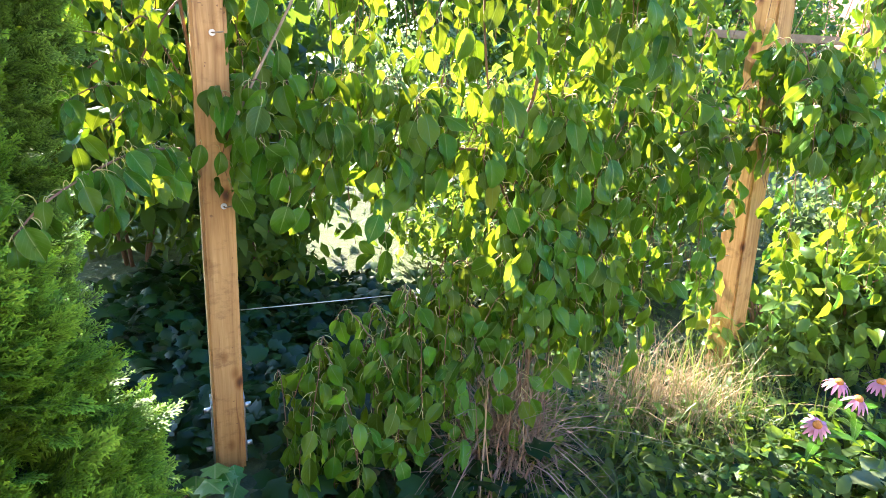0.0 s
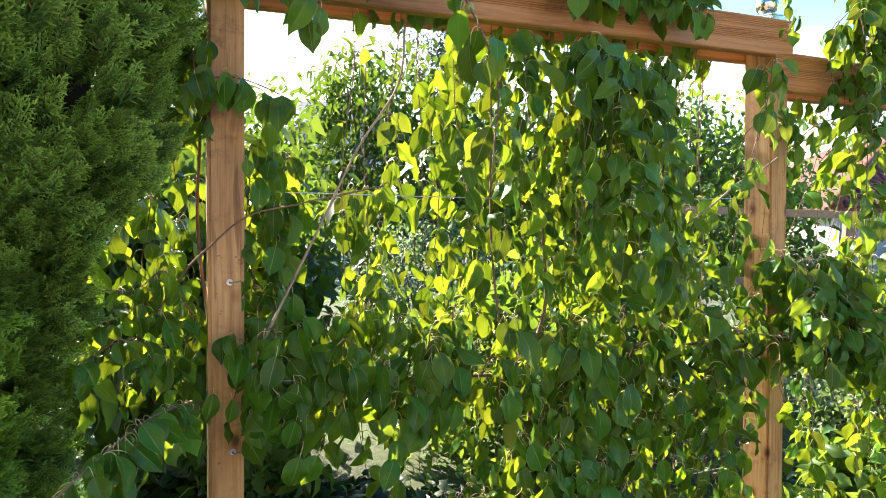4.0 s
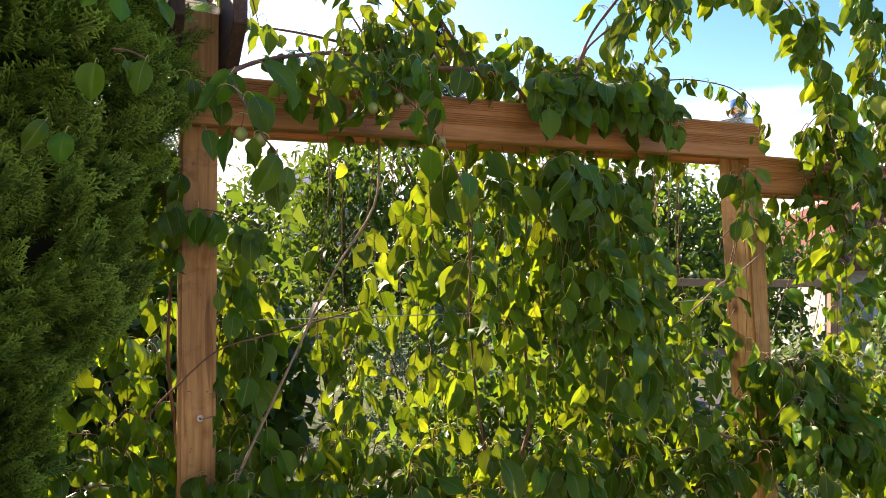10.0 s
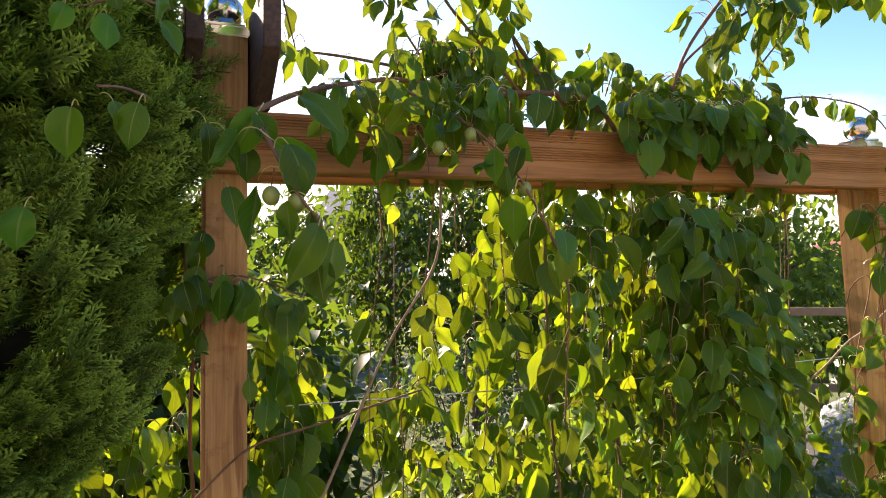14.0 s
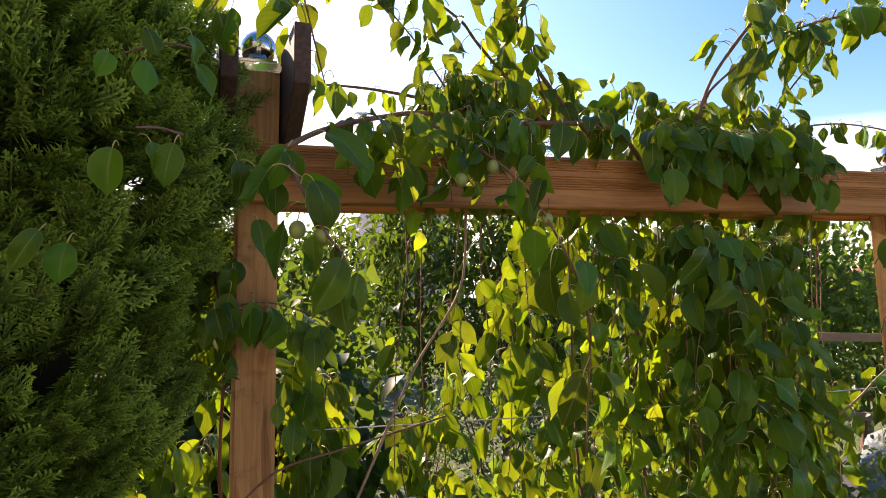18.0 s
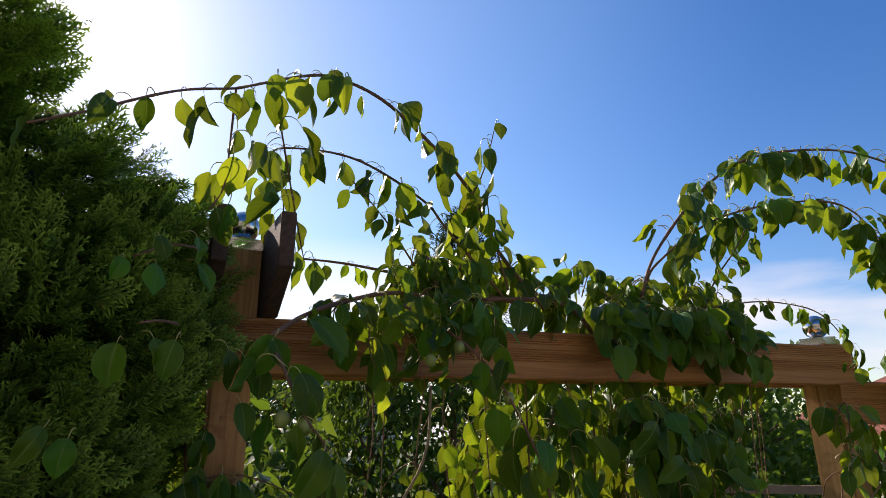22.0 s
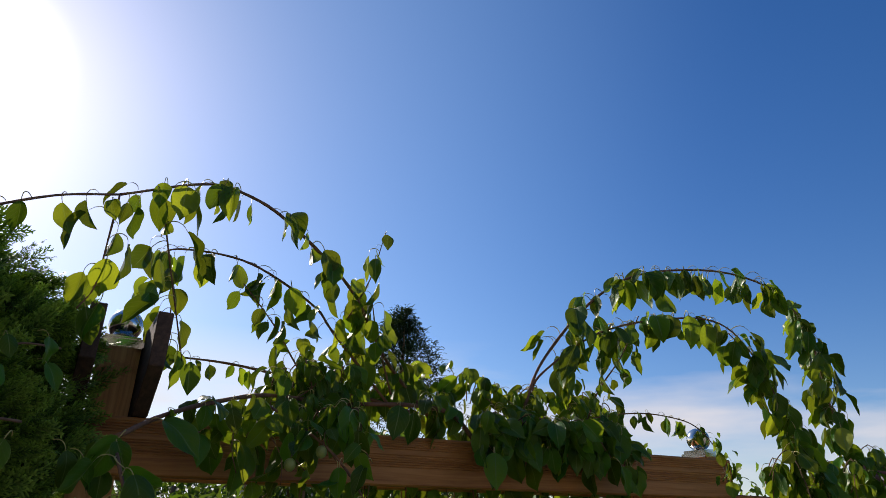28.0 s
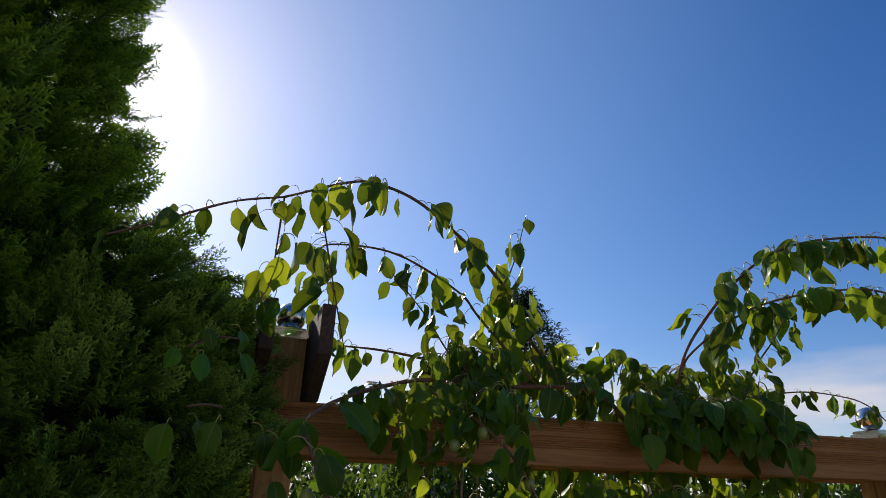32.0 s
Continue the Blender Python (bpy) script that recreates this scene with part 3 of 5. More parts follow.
LEAVES = [vine_leaf(s) for s in range(16)] + [vine_leaf(s, True) for s in range(50, 62)]
LEAF_MESH = [t.mesh("vine_leaf") for t in LEAVES]
for me in LEAF_MESH:
    me.materials.append(LEAF)


def leaf_pose(p, yaw, size=1.0, pitch=0.0, roll=0.0):
    return Matrix.Translation(p) @ Matrix.Rotation(yaw, 4, "Z") @ Matrix.Rotation(roll, 4, "X") @ Matrix.Rotation(pitch, 4, "Y") @ Matrix.Scale(size, 4)


OUT = math.atan2(AX_O.y, AX_O.x)      # the way out of the pergola, towards the path
VINE = random.Random(11)


class Plant:
    """Collects the canes and leaves of one climbing plant."""

    def __init__(self, name, loc, label, category="climbing vine", group="kiwi vines"):
        self.root, self.places = thing(name, loc, label, category, group), []

    def cane(self, pts, r0, r1, mat=BARK, leaves=0.0, bias=0.5, size=1.0, first=0.0, frame_pts=True, smooth=5, spread=1.0, droop=False):
        line = smooth_line([at(*p) for p in pts] if frame_pts else pts, smooth)
        part("cane", tube_mesh("cane", line, r0, r1, 6, 0.25), mat, self.root)
        if leaves:
            d, due, odd = 0.0, first + VINE.uniform(0, leaves), 1
            for a, b in zip(line, line[1:]):
                seg = (b - a).length
                while due <= d + seg:
                    p = a.lerp(b, (due - d) / max(seg, 1e-6))
                    along = math.atan2(b.y - a.y, b.x - a.x)
                    for k in range(1 if VINE.random() < 0.75 else 2):
                        yaw = OUT + VINE.gauss(0, 0.7) * spread if VINE.random() < bias else along + odd * radians(VINE.uniform(50, 120))
                        if droop:
                            self.leaf(p, VINE.uniform(0, 6.283), size * VINE.uniform(0.65, 1.2), VINE.gauss(0, 0.30), VINE.gauss(0, 0.28), True)
                        else:
                            self.leaf(p, yaw, size * VINE.uniform(0.65, 1.25), droop=VINE.random() < 0.3)
                    odd = -odd
                    due += leaves * VINE.uniform(0.6, 1.4)
                d += seg
        return line

    def leaf(self, p, yaw, size=1.0, pitch=None, roll=None, droop=False):
        self.places.append((VINE.randrange(16, len(LEAVES)) if droop else VINE.randrange(16), leaf_pose(p, yaw, size * 1.02, VINE.gauss(0, 0.42) if pitch is None else pitch, VINE.gauss(0, 0.38) if roll is None else roll)))

    def finish(self, keep=300, near=lambda p: True):
        """The leaves nearest the path as parts, the rest joined."""
        order = sorted(self.places, key=lambda q: (not near(q[1].translation), -(q[1].translation - ORIGIN).dot(AX_O)))
        for i, m in order[:keep]:
            part("leaf", LEAF_MESH[i], None, self.root, "", m)
        if order[keep:]:
            tagged(part("foliage", joined("foliage", LEAVES, order[keep:]), LEAF, self.root, "hanging mass of pointed green leaves"), kind="stuff")


main_vine = Plant("kiwi_vine", at(1.06, -0.05, 0), "hardy kiwi vine with hanging heart-shaped leaves trained on a pergola")
# trunk and old wood
main_vine.cane([(1.07, -0.05, -0.02), (1.035, -0.05, 0.44), (0.945, -0.05, 0.76), (0.93, -0.04, 1.05), (0.975, -0.05, 1.23), (0.985, -0.12, 1.56), (1.0, -0.12, 1.9), (0.95, -0.06, 2.16)], 0.010, 0.002, BARK)
main_vine.cane([(0.93, -0.05, 0.8), (0.86, -0.05, 0.94), (0.80, -0.10, 1.37), (0.79, -0.12, 1.8), (0.74, -0.05, 2.15)], 0.005, 0.0018, BARK)
main_vine.cane([(0.455, 0.0, 2.03), (0.44, 0.0, 1.86), (0.33, 0.0, 1.68), (0.207, 0.05, 1.45), (0.10, 0.10, 1.255), (0.034, 0.15, 1.14)], 0.003, 0.0036, GREYCANE)
main_vine.cane([(-0.20, -0.06, 1.20), (-0.113, 0.01, 1.35), (-0.05, 0.03, 1.42), (0.038, 0.03, 1.493), (0.16, 0.03, 1.525), (0.4, 0.02, 1.58)], 0.003, 0.0022, BARK)
main_vine.cane([(0.93, 0.0, 1.0), (0.6, 0.03, 1.03), (0.3, 0.04, 1.04), (0.05, 0.08, 1.03)], 0.006, 0.003, BARK, 0.03, 0.8)
main_vine.cane([(0.95, 0.0, 0.95), (1.3, 0.03, 1.04), (1.7, 0.05, 1.08), (2.1, 0.08, 1.05), (2.4, 0.12, 0.95)], 0.006, 0.003, BARK, 0.028, 0.8)
# over the beam
main_vine.cane([(0.95, 0.0, 2.16), (0.80, 0.05, 2.25), (0.51, 0.05, 2.237), (0.435, 0.10, 2.228), (0.30, 0.16, 2.218), (0.185, 0.23, 2.18), (0.085, 0.33, 2.13), (0.011, 0.42, 2.075)], 0.006, 0.004, BARK, 0.055, 0.6, 1.0, 0.1)
main_vine.cane([(0.011, 0.42, 2.07), (0.028, 0.50, 2.014), (0.054, 0.54, 1.949), (0.085, 0.55, 1.904), (0.078, 0.54, 1.86)], 0.003, 0.0016, BARK, 0.026, 0.85, 0.82)
main_vine.cane([(0.30, 0.2, 2.19), (0.388, 0.28, 2.121), (0.452, 0.32, 2.054), (0.50, 0.36, 1.959), (0.538, 0.40, 1.828), (0.537, 0.40, 1.70), (0.52, 0.42, 1.58)], 0.0034, 0.0016, BARK, 0.042, 0.8, 0.95)
main_vine.cane([(0.095, -0.1, 2.337), (0.24, -0.1, 2.337), (0.387, -0.08, 2.318), (0.54, -0.05, 2.292), (0.75, 0.0, 2.24)], 0.0025, 0.005, BARK, 0.05, 0.4, 0.65, droop=True)
# arching shoots against the sky
ARCH_A = [(0.78, 0.0, 2.24), (0.634, 0.02, 2.38), (0.501, 0.09, 2.53), (0.297, 0.17, 2.647), (0.172, 0.20, 2.682), (0.084, 0.21, 2.675), (-0.074, 0.32, 2.555), (-0.177, 0.38, 2.498), (-0.297, 0.46, 2.398), (-0.36, 0.50, 2.35)]
main_vine.cane(ARCH_A[:7], 0.0050, 0.0028, BARK, 0.026, 0.35, 1.0, 0.15, smooth=7, droop=True)
main_vine.cane(ARCH_A[6:], 0.0028, 0.0020, BARK, 0.075, 0.35, 0.95, 0.02, smooth=7, droop=True)
main_vine.cane([(0.50, 0.09, 2.45), (0.543, 0.12, 2.558), (0.57, 0.14, 2.69)], 0.002, 0.0012, BARK, 0.024, 0.3, 0.85, droop=True)
main_vine.cane([(0.66, 0.0, 2.26), (0.493, 0.0, 2.43), (0.426, 0.0, 2.50), (0.255, -0.02, 2.591), (0.102, -0.05, 2.61), (0.04, -0.06, 2.584), (0.078, -0.06, 2.48), (0.085, -0.06, 2.36)], 0.0038, 0.0016, BARK, 0.025, 0.35, 0.95, 0.1, smooth=7, droop=True)
main_vine.cane([(0.52, 0.0, 2.22), (0.416, 0.0, 2.314), (0.334, 0.0, 2.425), (0.243, -0.02, 2.533)], 0.0028, 0.0014, BARK, 0.030, 0.3, 0.9, droop=True)
main_vine.cane([(0.66, 0.02, 2.28), (0.60, 0.05, 2.42), (0.56, 0.1, 2.5)], 0.0025, 0.0014, BARK, 0.026, 0.3, 0.98, droop=True)

main_vine.cane([(-0.074, 0.32, 2.555), (-0.075, 0.32, 2.458), (-0.078, 0.32, 2.358), (-0.099, 0.32, 2.309)], 0.0024, 0.0012, BARK, 0.026, 0.4, 1.0, droop=True)
main_vine.cane([(0.0, 0.265, 2.612), (0.035, 0.20, 2.52), (0.078, 0.12, 2.41), (0.122, 0.05, 2.295)], 0.0024, 0.0014, BARK, 0.040, 0.4, 0.95, droop=True)

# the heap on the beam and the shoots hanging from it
# openings read off the camera's view: s, z, half width, half height
VIEW_GAPS = [(0.16, 2.235, 0.13, 0.05), (0.249, 1.315, 0.07, 0.115), (0.44, 0.745, 0.22, 0.06), (0.18, 1.92, 0.19, 0.13), (1.62, 1.80, 0.22, 0.25), (0.46, 1.94, 0.14, 0.10), (0.27, 1.60, 0.09, 0.08), (0.49, 1.40, 0.10, 0.075), (0.345, 1.79, 0.05, 0.10), (2.13, 1.41, 0.11, 0.13), (2.30, 0.80, 0.13, 0.18), (0.36, 1.62, 0.05, 0.07)]


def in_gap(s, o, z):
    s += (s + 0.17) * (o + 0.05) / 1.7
    return any(((s - a) / ra) ** 2 + ((z - b) / rb) ** 2 < 1 for a, b, ra, rb in VIEW_GAPS)


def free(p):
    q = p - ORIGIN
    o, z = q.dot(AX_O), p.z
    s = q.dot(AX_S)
    s += (s + 0.17) * (o + 0.05) / 1.7    # projected from the camera's place: gaps and post clearance fit its view
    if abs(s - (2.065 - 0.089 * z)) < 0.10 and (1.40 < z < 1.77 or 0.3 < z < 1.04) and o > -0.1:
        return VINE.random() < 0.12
    return VINE.random() < 0.04 or all(((s - a) / ra) ** 2 + ((z - b) / rb) ** 2 > 1 for a, b, ra, rb in VIEW_GAPS)


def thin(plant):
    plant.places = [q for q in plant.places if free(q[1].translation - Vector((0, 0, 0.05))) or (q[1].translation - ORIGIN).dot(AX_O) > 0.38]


def hang(plant, s, o, z0, z1, drift=0.08, leaves=0.042, bias=0.6, size=1.0):
    k = max(3, int((z0 - z1) / 0.22) + 1)
    ds, do = VINE.gauss(0, drift), VINE.gauss(0.02, drift * 0.7)
    pts = [(s + ds * (i / k) + VINE.gauss(0, 0.012), o + do * (i / k) + VINE.gauss(0, 0.012), z0 + (z1 - z0) * i / k) for i in range(k + 1)]
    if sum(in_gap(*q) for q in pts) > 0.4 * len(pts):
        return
    pts = [(s - 0.4 * ds, o - 0.07, z0 - 0.07), (s - 0.2 * ds, o - 0.035, z0 - 0.012)] + pts
    for _ in range(2):
        plant.leaf(at(s, o, z0), OUT + VINE.gauss(0, 0.9), size * VINE.uniform(0.6, 1.0), 0.0)
    plant.cane(pts, 0.0018, 0.0011, BARK, leaves * 1.15, bias, size, smooth=3)


for i in range(16):
    s = 0.42 + 0.07 * i
    hang(main_vine, s, VINE.uniform(-0.10, 0.02), 2.37 + VINE.uniform(-0.05, 0.05), 2.24, 0.08, 0.018, 0.35, 0.85)
for i in range(9):
    hang(main_vine, 0.33 + 0.026 * i, VINE.uniform(0.0, 0.14), 2.30 + VINE.uniform(-0.04, 0.04), 2.15, 0.05, 0.03, 0.5, 0.75)
for i in range(6):
    hang(main_vine, 0.17 + 0.06 * i, VINE.uniform(0.20, 0.30), 2.19, VINE.uniform(2.02, 2.1), 0.03, 0.026, 0.7, 0.85)
for i in range(12):
    s = 0.9 + 0.042 * i
    hang(main_vine, s, VINE.uniform(0.05, 0.12), 2.25, VINE.uniform(2.11, 2.17), 0.05, 0.024, 0.85)
for i in range(28):
    s = 0.42 + 1.30 * (i / 27) + VINE.gauss(0, 0.03)
    hang(main_vine, s, VINE.uniform(-0.22, -0.02), 2.13, VINE.uniform(1.05, 1.5), 0.09, 0.040, 0.55, 0.95)
for i in range(12):
    s = 0.85 + 0.85 * (i / 11) + VINE.gauss(0, 0.03)
    hang(main_vine, s, VINE.uniform(0.02, 0.20), VINE.uniform(1.7, 2.02), VINE.uniform(1.2, 1.4), 0.06, 0.036, 0.75, 0.95)
for i in range(9):
    s = 0.75 + 0.8 * (i / 8) + VINE.gauss(0, 0.03)
    hang(main_vine, s, VINE.uniform(0.10, 0.26), 2.0, VINE.uniform(1.5, 1.75), 0.05, 0.036, 0.85, 0.98)
for i in range(12):
    hang(main_vine, 0.92 + 0.042 * i, VINE.uniform(0.10, 0.26), VINE.uniform(1.88, 2.02), VINE.uniform(1.3, 1.55), 0.04, 0.036, 0.9, 1.05)
for i in range(9):
    hang(main_vine, 0.10 + 0.04 * i, VINE.uniform(-0.25, 0.02), VINE.uniform(1.52, 1.66), VINE.uniform(1.05, 1.25), 0.06, 0.04, 0.5)
for i in range(7):
    hang(main_vine, 0.055 + 0.018 * i, VINE.uniform(-0.28, -0.04), VINE.uniform(1.5, 1.75), VINE.uniform(1.08, 1.2), 0.03, 0.036, 0.6)
for i in range(22):
    s = 0.70 + 0.50 * (i / 21) + VINE.gauss(0, 0.03)
    hang(main_vine, s, VINE.uniform(0.10, 0.28), VINE.uniform(0.66, 0.88), VINE.uniform(0.42, 0.56), 0.05, 0.036, 0.85, 1.05)
# shoots behind the posts, in the sun
for i in range(17):
    s = 0.45 + 1.30 * (i / 16) + VINE.gauss(0, 0.04)
    hang(main_vine, s, VINE.uniform(-0.5, -0.18), VINE.uniform(1.75, 2.1), VINE.uniform(0.95, 1.3), 0.1, 0.05, 0.4, 0.95)
for i in range(16):
    s = 0.5 + 1.2 * (i / 15) + VINE.gauss(0, 0.04)
    hang(main_vine, s, VINE.uniform(-0.45, -0.12), VINE.uniform(0.95, 1.25), VINE.uniform(0.5, 0.8), 0.08, 0.042, 0.4, 0.95)
# the band along the middle wire, and below it
for i in range(48):
    s = 0.07 + 1.72 * (i / 47) ** 1.15 + VINE.gauss(0, 0.03)
    hang(main_vine, s, VINE.uniform(0.0, 0.24), VINE.uniform(1.06, 1.24), VINE.uniform(0.88, 0.98), 0.05, 0.03, 0.8)
for i in range(26):
    s = 0.78 + 0.9 * (i / 25) + VINE.gauss(0, 0.03)
    hang(main_vine, s, VINE.uniform(-0.1, 0.2), VINE.uniform(0.85, 0.98), VINE.uniform(0.25, 0.5) if s < 1.2 else VINE.uniform(0.4, 0.6), 0.06, 0.04, 0.75)
for i in range(40):
    s = 0.20 + 0.55 * (i / 39) + VINE.gauss(0, 0.04)
    z0 = VINE.uniform(0.22, 0.40) + 0.32 * max(0.0, (s - 0.2) / 0.55) + VINE.gauss(0, 0.03)
    ds, do = VINE.gauss(-0.02, 0.07), VINE.uniform(0.08, 0.26)
    o = VINE.uniform(-0.08, 0.06)
    main_vine.cane([(s - 0.3 * ds, o - 0.05, z0 - 0.06), (s, o, z0), (s + 0.5 * ds, o + 0.6 * do, z0 - 0.05), (s + ds, o + do, z0 - 0.17), (s + ds, o + do + 0.03, max(0.04, z0 - VINE.uniform(0.28, 0.42)))], 0.0022, 0.0012, BARK, 0.034, 0.92, 0.92)
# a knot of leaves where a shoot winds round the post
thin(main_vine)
main_vine.cane([(-0.12, -0.02, 1.79), (-0.07, 0.02, 1.82), (0.0, 0.022, 1.835), (0.07, 0.02, 1.82), (0.14, 0.03, 1.79)], 0.0022, 0.0016, BARK)
for i in range(22):
    k = i / 21
    main_vine.leaf(at(-0.09 + 0.22 * k + VINE.gauss(0, 0.01), VINE.uniform(0.015, 0.06), 1.825 - 0.045 * max(0, k - 0.45) / 0.55 + VINE.gauss(0, 0.012)), OUT + VINE.gauss(0, 0.55), VINE.uniform(0.75, 1.0), 0.0, VINE.gauss(0, 0.25))
for s, z, k in ((0.029, 1.64, 0.62), (0.007, 1.18, 0.72), (0.042, 1.13, 0.95), (-0.011, 1.045, 0.85), (-0.05, 1.055, 0.9), (0.065, 1.09, 0.9), (0.09, 1.10, 0.9)):
    main_vine.leaf(at(s, 0.035, z), OUT + VINE.gauss(0, 0.35), k, 0.0, VINE.gauss(0, 0.2))
main_vine.finish(300)

side_vine = Plant("kiwi_vine", at(2.2, -0.1, 0), "young kiwi vine with arching shoots beyond the leaning post")
side_vine.cane([(2.25, -0.16, -0.02), (2.16, -0.18, 0.6), (2.04, -0.20, 1.3), (1.955, -0.17, 1.9), (1.90, -0.16, 2.08), (1.75, -0.12, 2.16), (1.4, -0.05, 2.22), (1.1, 0.0, 2.28)], 0.008, 0.004)
side_vine.cane([(1.10, 0.0, 2.30), (1.169, 0.0, 2.443), (1.362, 0.0, 2.661), (1.574, 0.0, 2.805), (1.862, 0.0, 2.888), (2.10, 0.02, 2.905), (2.28, 0.05, 2.85), (2.39, 0.07, 2.70), (2.41, 0.08, 2.458), (2.43, 0.10, 2.253), (2.45, 0.12, 2.0), (2.46, 0.14, 1.7)], 0.005, 0.002, BARK, 0.022, 0.35, 1.2, 0.2, smooth=7, droop=True)
side_vine.cane([(1.12, 0.0, 2.33), (1.168, 0.0, 2.407), (1.384, 0.02, 2.562), (1.664, 0.05, 2.648), (1.86, 0.10, 2.65), (1.99, 0.12, 2.54), (2.05, 0.15, 2.36), (2.10, 0.18, 2.2), (2.16, 0.2, 1.95)], 0.004, 0.0018, BARK, 0.020, 0.4, 1.2, 0.15, smooth=7, droop=True)
side_vine.cane([(1.90, 0.10, 2.62), (1.97, 0.12, 2.54), (2.02, 0.14, 2.40), (2.08, 0.17, 2.22), (2.12, 0.19, 2.05)], 0.0018, 0.0012, BARK, 0.016, 0.4, 1.15, smooth=7, droop=True)
side_vine.cane([(2.36, 0.07, 2.76), (2.40, 0.08, 2.60), (2.42, 0.09, 2.40), (2.44, 0.11, 2.2)], 0.0018, 0.0012, BARK, 0.020, 0.4, 1.15, smooth=7, droop=True)
side_vine.cane([(1.25, 0.0, 2.2), (1.329, 0.0, 2.28), (1.368, 0.02, 2.374), (1.455, 0.04, 2.491), (1.535, 0.05, 2.637)], 0.0035, 0.0016, BARK, 0.026, 0.35, 0.8, droop=True)
side_vine.cane([(1.50, 0.0, 1.48), (1.588, 0.03, 1.556), (1.683, 0.03, 1.623), (1.787, 0.03, 1.673), (1.95, 0.03, 1.776), (2.063, 0.03, 1.852), (2.369, 0.05, 1.94)], 0.0034, 0.0022, GREYCANE, 0.06, 0.5, 0.85)
side_vine.cane([(1.50, 0.05, 1.20), (1.66, 0.10, 1.12), (1.80, 0.14, 1.10), (2.0, 0.16, 1.06), (2.2, 0.18, 0.98)], 0.004, 0.003, GREYCANE, 0.03, 0.8)
side_vine.cane([(1.314, 0.05, 2.277), (1.45, 0.08, 2.30), (1.564, 0.10, 2.298), (1.66, 0.12, 2.274), (1.711, 0.15, 2.197), (1.705, 0.18, 2.096)], 0.0022, 0.0012, BARK, 0.018, 0.5, 0.62, droop=True)
for i in range(20):
    s = 1.98 + 0.75 * (i / 19) + VINE.gauss(0, 0.04)
    hang(side_vine, s, VINE.uniform(-0.15, 0.25), VINE.uniform(1.75, 2.05), VINE.uniform(1.2, 1.45), 0.1, 0.055, 0.5, 0.95)
for i in range(22):
    s = 1.72 + 1.0 * (i / 21) + VINE.gauss(0, 0.04)
    hang(side_vine, s, VINE.uniform(0.02, 0.30), VINE.uniform(1.1, 1.3), VINE.uniform(0.75, 1.0), 0.08, 0.032, 0.7)
for i in range(11):
    s = 2.14 + 0.65 * (i / 10)
    hang(side_vine, s, VINE.uniform(-0.3, 0.3), VINE.uniform(0.7, 1.0), VINE.uniform(0.25, 0.6), 0.06, 0.045, 0.6)
for i in range(9):
    hang(side_vine, 1.84 + 0.035 * i, VINE.uniform(0.06, 0.2), VINE.uniform(1.28, 1.38), VINE.uniform(1.02, 1.12), 0.04, 0.03, 0.8, 0.95)
for i in range(12):
    hang(side_vine, 2.0 + 0.05 * i, VINE.uniform(0.02, 0.22), VINE.uniform(2.1, 2.3), VINE.uniform(1.75, 1.95), 0.06, 0.04, 0.5, 0.9)
for i in range(16):
    side_vine.cane([(1.80 + 0.024 * i, 0.04, VINE.uniform(1.26, 1.34)), (1.80 + 0.024 * i, VINE.uniform(0.10, 0.16), VINE.uniform(1.32, 1.40)), (1.81 + 0.024 * i, VINE.uniform(0.16, 0.24), VINE.uniform(1.16, 1.26)), (1.82 + 0.024 * i, VINE.uniform(0.16, 0.26), VINE.uniform(1.02, 1.12))], 0.0018, 0.0012, BARK, 0.036, 0.9, 1.0)
for i in range(14):
    side_vine.leaf(at(VINE.uniform(1.78, 1.98), VINE.uniform(-0.02, 0.07), VINE.uniform(1.80, 1.90)), OUT + VINE.gauss(0, 0.6), VINE.uniform(0.7, 1.0))
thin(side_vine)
side_vine.finish(300)

# shoots left of the post, and those that lie on the thuja
left_vine = Plant("kiwi_vine", at(-0.01, -0.13, 0), "kiwi vine shoots with sunlit leaves creeping through the thuja")
left_vine.cane([(-0.01, -0.13, -0.02), (-0.02, -0.12, 0.6), (-0.04, -0.12, 1.1), (-0.075, -0.1, 1.45), (-0.07, -0.06, 1.72), (-0.09, -0.02, 1.9)], 0.006, 0.003, BARK)
left_vine.cane([(-0.10, 0.1, 1.05), (-0.2, 0.3, 1.08), (-0.32, 0.52, 1.05), (-0.38, 0.6, 1.0)], 0.003, 0.002, BARK, 0.017, 0.85, 0.78)
left_vine.cane([(-0.06, -0.05, 1.0), (-0.16, 0.1, 1.0), (-0.26, 0.35, 0.97)], 0.003, 0.002, BARK, 0.017, 0.8, 0.85)
for k, (s, o, z) in enumerate(((-0.30, 0.02, 1.22), (-0.36, 0.10, 1.14), (-0.26, 0.12, 1.10), (-0.40, 0.02, 1.26), (-0.22, -0.05, 1.30))):
    left_vine.cane([(-0.08, -0.10, z - 0.10), (0.4 * s - 0.05, -0.05, z + 0.02), (0.75 * s, 0.5 * o, z + 0.05), (s, o, z)], 0.0026, 0.0014, BARK, 0.022, 0.6, 0.8)
for i in range(9):
    hang(left_vine, -0.34 + 0.032 * i, VINE.uniform(-0.5, -0.1), VINE.uniform(1.35, 1.72), VINE.uniform(0.9, 1.15), 0.05, 0.045, 0.5)
left_vine.cane([(-0.13, 0.40, 2.09), (-0.155, 0.46, 2.085), (-0.18, 0.50, 2.075)], 0.0025, 0.0018, BARK)
for i in range(7):
    hang(left_vine, -0.19 + 0.022 * i, VINE.uniform(-0.18, -0.02), VINE.uniform(1.92, 2.03), VINE.uniform(1.6, 1.75), 0.03, 0.036, 0.6, 0.95)
